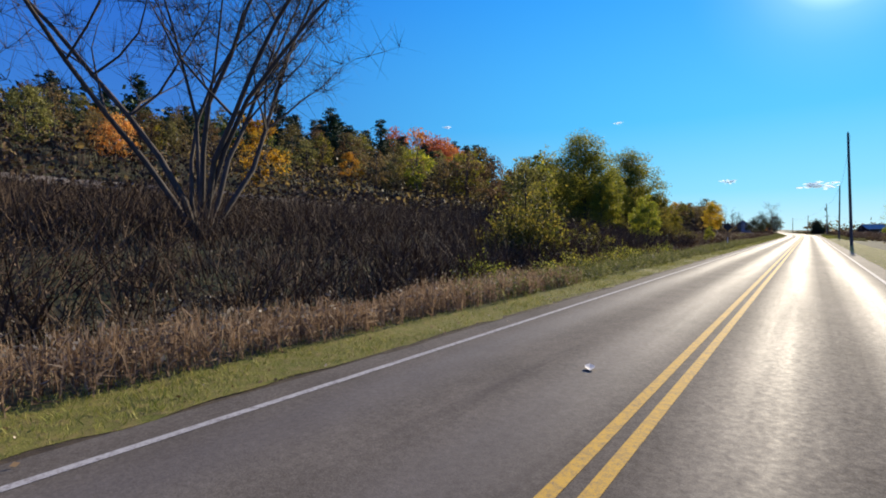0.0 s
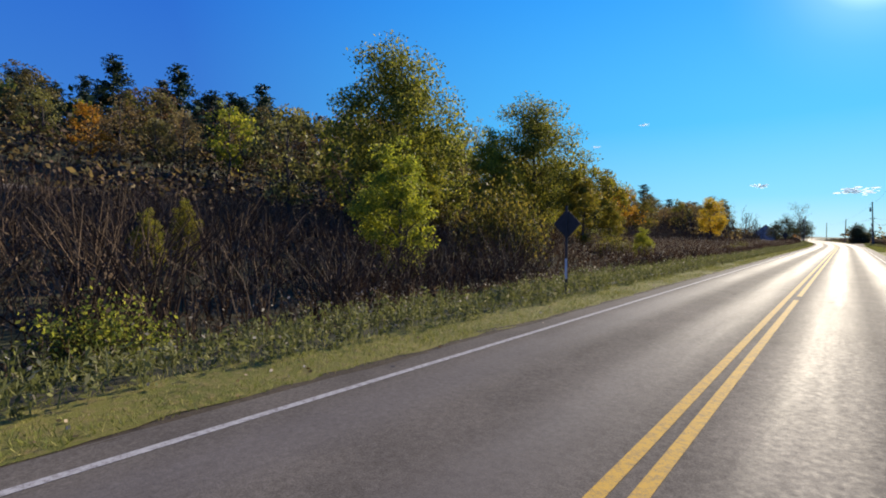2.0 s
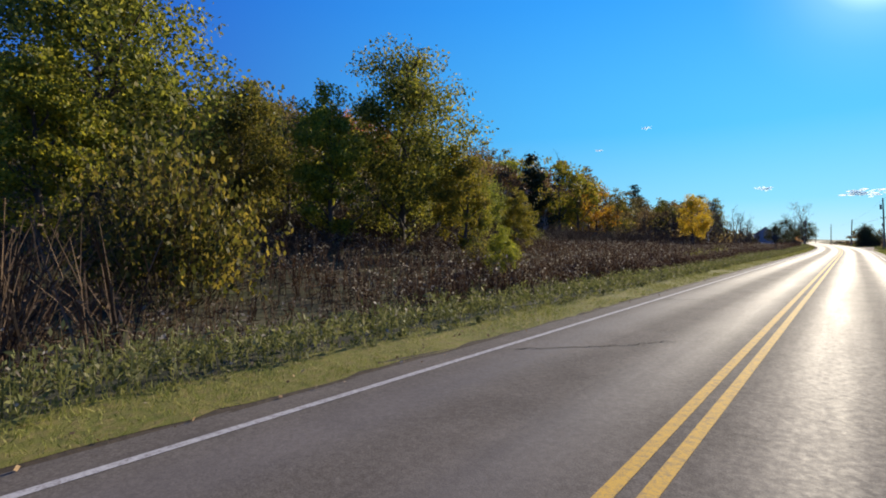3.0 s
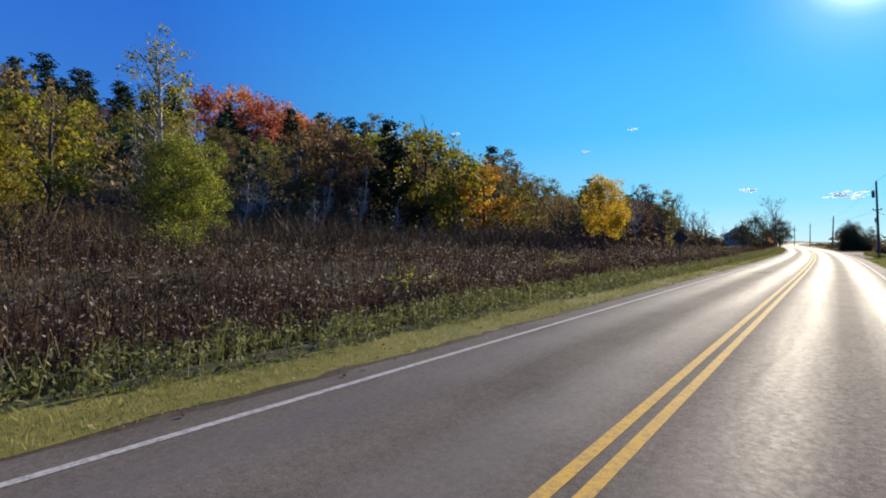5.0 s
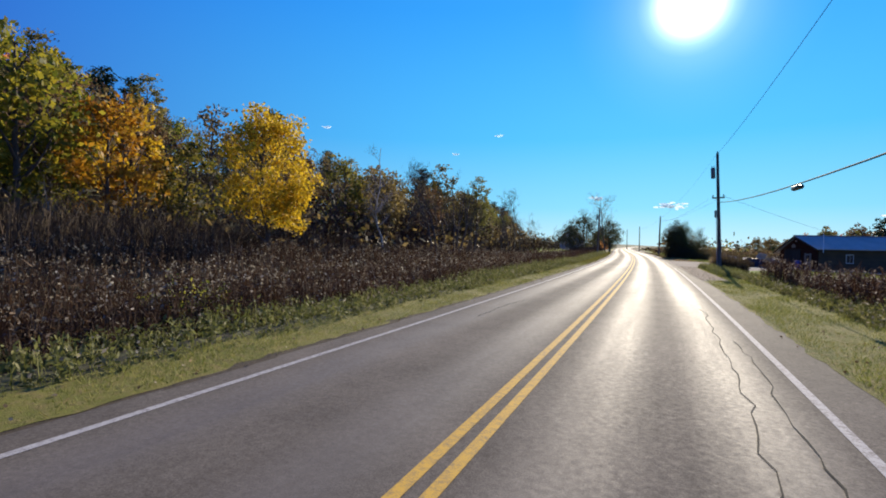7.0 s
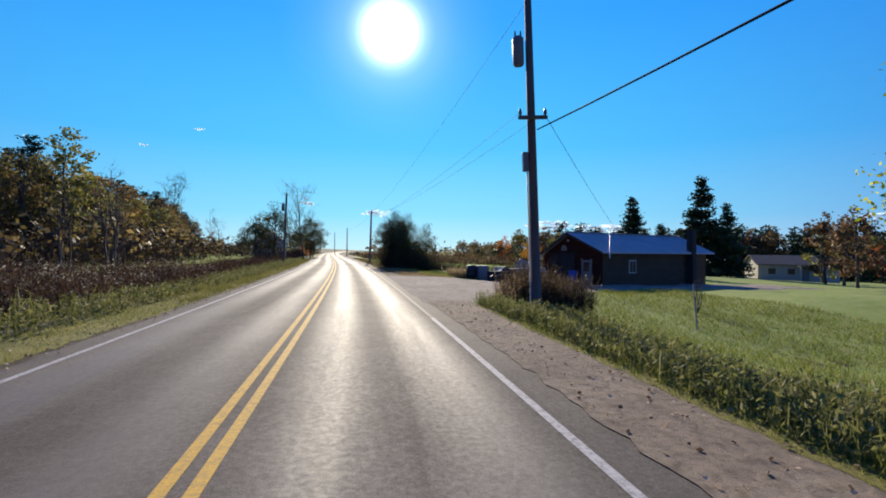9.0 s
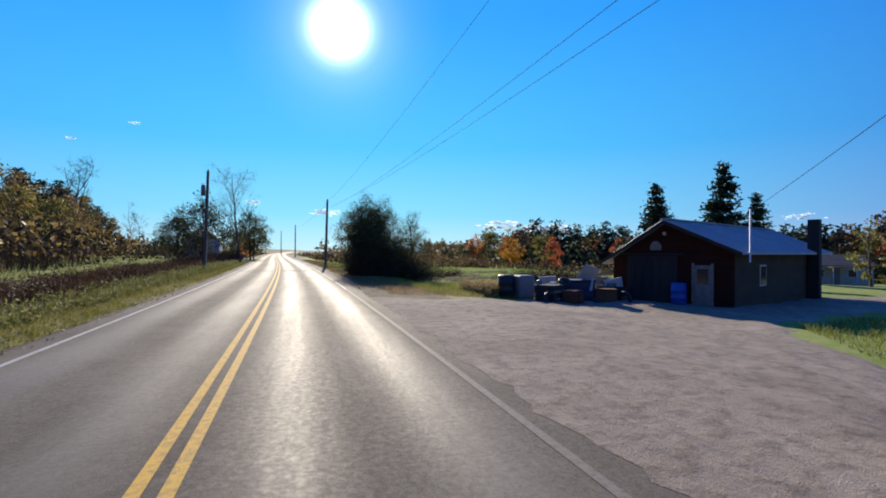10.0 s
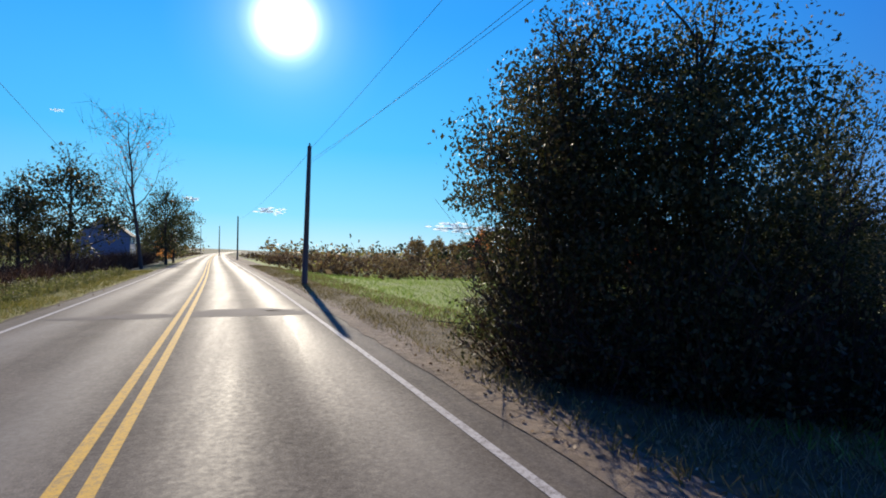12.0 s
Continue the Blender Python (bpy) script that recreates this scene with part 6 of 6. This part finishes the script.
def crack(points, width, seed, label="dark jagged crack across the asphalt", mat=None):
    rng = np.random.default_rng(seed)
    pts = np.array(points, float)
    t = np.linspace(0, len(pts) - 1, 14 * (len(pts) - 1) + 1)
    p = np.column_stack([np.interp(t, np.arange(len(pts)), pts[:, 0]), np.interp(t, np.arange(len(pts)), pts[:, 1])])
    p += np.cumsum(rng.normal(0, 0.018, p.shape), 0) * 0.6 + rng.normal(0, 0.028, p.shape)
    d = np.gradient(p, axis=0)
    nrm = np.column_stack([-d[:, 1], d[:, 0]])
    nrm /= np.linalg.norm(nrm, axis=1)[:, None] + 1e-9
    w = width * rng.uniform(0.3, 1.0, len(p))[:, None] / 2
    a, b = p - nrm * w, p + nrm * w
    V = np.stack([a, b], 1).reshape(-1, 2)
    Z = crown_of_road(V[:, 0], V[:, 1]) + 0.008
    V = np.column_stack([centre(V[:, 1]) + V[:, 0], V[:, 1], Z])
    i = np.arange(len(p) - 1) * 2
    F = np.stack([i, i + 1, i + 3, i + 2], -1)
    tagged(new("crack", mesh_of("crack", V, F, mat or M_DRYCRACK)), label, "crack", "cracks in the road", "structure")


def patch(u, y, ru, ry, mat, seed, label):
    rng = np.random.default_rng(seed)
    n = 22
    th = np.arange(n) * 2 * np.pi / n
    r = 1 + 0.18 * np.sin(3 * th + seed) + rng.normal(0, 0.09, n)
    rim = np.column_stack([u + ru * r * np.cos(th), y + ry * r * np.sin(th)])
    inner = np.column_stack([u + 0.5 * ru * r * np.cos(th), y + 0.5 * ry * r * np.sin(th)])
    P = np.concatenate([rim, inner])
    i = np.arange(n)
    j = (i + 1) % n
    F = [*np.stack([i, j, j + n, i + n], -1)]
    F += [np.array([n, n + k, n + k + 1, n + k + 2]) for k in range(1, n - 2, 2)]
    V = np.column_stack([centre(P[:, 1]) + P[:, 0], P[:, 1], crown_of_road(P[:, 0], P[:, 1]) + 0.0045])
    tagged(new("road_patch", mesh_of("road_patch", V, np.array(F), mat)), label, "patch", "", "structure")


def build_road_wear():
    crack([(-3.3, 8.4), (-1.9, 8.0), (-0.9, 6.6), (0.2, 6.9), (1.2, 6.6), (2.6, 6.3)], 0.013, 1)
    crack([(-3.3, 80.1), (-2.4, 79.9), (-1.7, 79.9), (-0.8, 79.4), (0.0, 79.4), (0.7, 79.8), (1.6, 80.4)], 0.015, 2)
    for u0, y0, ru, ry in ((-1.75, 79.1, 0.42, 0.30), (-1.5, 79.5, 0.35, 0.22), (-1.95, 78.5, 0.30, 0.22)):
        patch(u0, y0, ru, ry, M_STAIN, int(y0 * 10), "dark oily stain round the crack")
    crack([(-1.7, 79.9), (-1.3, 79.5), (-1.1, 79.1)], 0.012, 3)
    crack([(0.7, 81.0), (1.4, 81.4), (2.1, 81.9)], 0.016, 4)
    crack([(2.05, 82.2), (2.25, 84), (2.3, 88), (2.5, 93), (2.65, 99)], 0.02, 5, "long tar-filled crack along the wheel track", M_CRACK)
    crack([(2.2, 79.0), (2.35, 81), (2.5, 84.5), (2.75, 89), (2.95, 94)], 0.02, 6, "long tar-filled crack along the wheel track", M_CRACK)
    crack([(-2.3, 94.5), (-2.2, 96.5), (-2.0, 98.5)], 0.02, 7, "long dark crack along the wheel track")
    crack([(-2.8, 16.5), (-1.6, 17.6), (-1.0, 18.5)], 0.03, 9)
    crack([(-2.9, 24.5), (-1.8, 25.3)], 0.035, 10)
    patch(1.5, 170.5, 1.9, 0.9, M_PALE, 3, "pale patch in the asphalt")
    patch(-1.4, 170.2, 1.2, 0.5, M_PALE, 4, "pale patch in the asphalt")
    rng = np.random.default_rng(9)
    n = 4000
    y = np.where(rng.uniform(size=n) < 0.5, rng.uniform(112, 165, n), rng.uniform(-60, 190, n))
    u = np.where(rng.uniform(size=n) < 0.5, rng.uniform(-4.4, -3.3, n), rng.uniform(3.6, 5.2, n))
    keep = (u < 0) | (y < 129) | (y > 147)
    y, u = y[keep], u[keep]
    p = np.column_stack([centre(y) + u, y, np.maximum(land(u, y) + 0.05, 0.03)])
    tagged(new("fallen_leaves", mesh_of("fallen_leaves", *leaves(p, 0.055, rng, 0.7, 0.9), M_LITTER)), "scattered dry fallen leaves along the road edges", "leaves", "", "stuff")
    o = tagged(new("leaf"), "single pale dry leaf lying on the asphalt", "leaf")
    o.matrix_basis = pose(-0.9, -46.0, 0.035, 0, 0, 20)
    bm = bmesh.new()
    pts = [(0, -0.10, 0.0), (0.05, -0.03, 0.015), (0.06, 0.05, 0.02), (0, 0.12, 0.03), (-0.06, 0.05, 0.02), (-0.05, -0.03, 0.015)]
    c = bm.verts.new((0, 0, 0.0))
    vs = [bm.verts.new(q) for q in pts]
    for i in range(6):
        bm.faces.new((c, vs[i], vs[(i + 1) % 6]))
    part("blade", bm, M_TRIM, o)


def cloud(az, el, width, seed):
    """A small far fair-weather cloud of many puffs, seen against the light."""
    rng = np.random.default_rng(seed)
    d = 3200.0
    c = np.array([math.sin(az) * math.cos(el), math.cos(az) * math.cos(el), math.sin(el)]) * d
    bm = bmesh.new()
    for _ in range(44):
        r = width * rng.uniform(0.035, 0.085)
        t = rng.normal(0, 0.25) * width
        o = c + np.array([math.cos(az) * t, -math.sin(az) * t, rng.normal(0, 0.06) * width])
        g = bmesh.ops.create_icosphere(bm, subdivisions=1, radius=r, matrix=Matrix.Translation(o) @ Matrix.Diagonal((1.7, 1.0, 0.42, 1)))
        for v in g["verts"]:
            v.co += Vector(rng.normal(0, r * 0.04, 3))
    o = tagged(new("cloud"), "small thin white cloud low in the blue sky", "cloud", "clouds", "structure")
    me = bpy.data.meshes.new("cloud")
    bm.to_mesh(me)
    bm.free()
    me.materials.append(M_CLOUD)
    for p in me.polygons:
        p.use_smooth = True
    child("puff", me, o)


def cloud_material():
    s = Nodes("cloud_vapour")
    t = s.n("BsdfTranslucent", Color=(0.86, 0.95, 1.0, 1))
    clear = s.n("BsdfTransparent")
    m = s.n("MixShader", Fac=0.42)
    s.link(t.outputs[0], m.inputs[1])
    s.link(clear.outputs[0], m.inputs[2])
    s.link(m.outputs[0], s.out.inputs["Surface"])
    return s.m


M_CLOUD = cloud_material()
for k, (az, el, w) in enumerate(((0.7, 4.1, 150), (-6.5, 5.0, 80), (-36.3, 12.2, 55), (-17.2, 11.8, 45), (20.0, 2.9, 260), (25.0, 2.4, 330), (48, 3.4, 120), (-22, 9.8, 40))):
    cloud(radians(az), radians(el), w, 500 + k)
build_yard()
build_poles()
road_sign(-5.3, 4.6, 0)
road_sign(-5.9, 79.5, 0, 1.5, False)
build_barn()
build_white_house()
build_grey_house()
build_clutter()
spruce_kinds()
rough_fields()
far_woods()
build_road_wear()
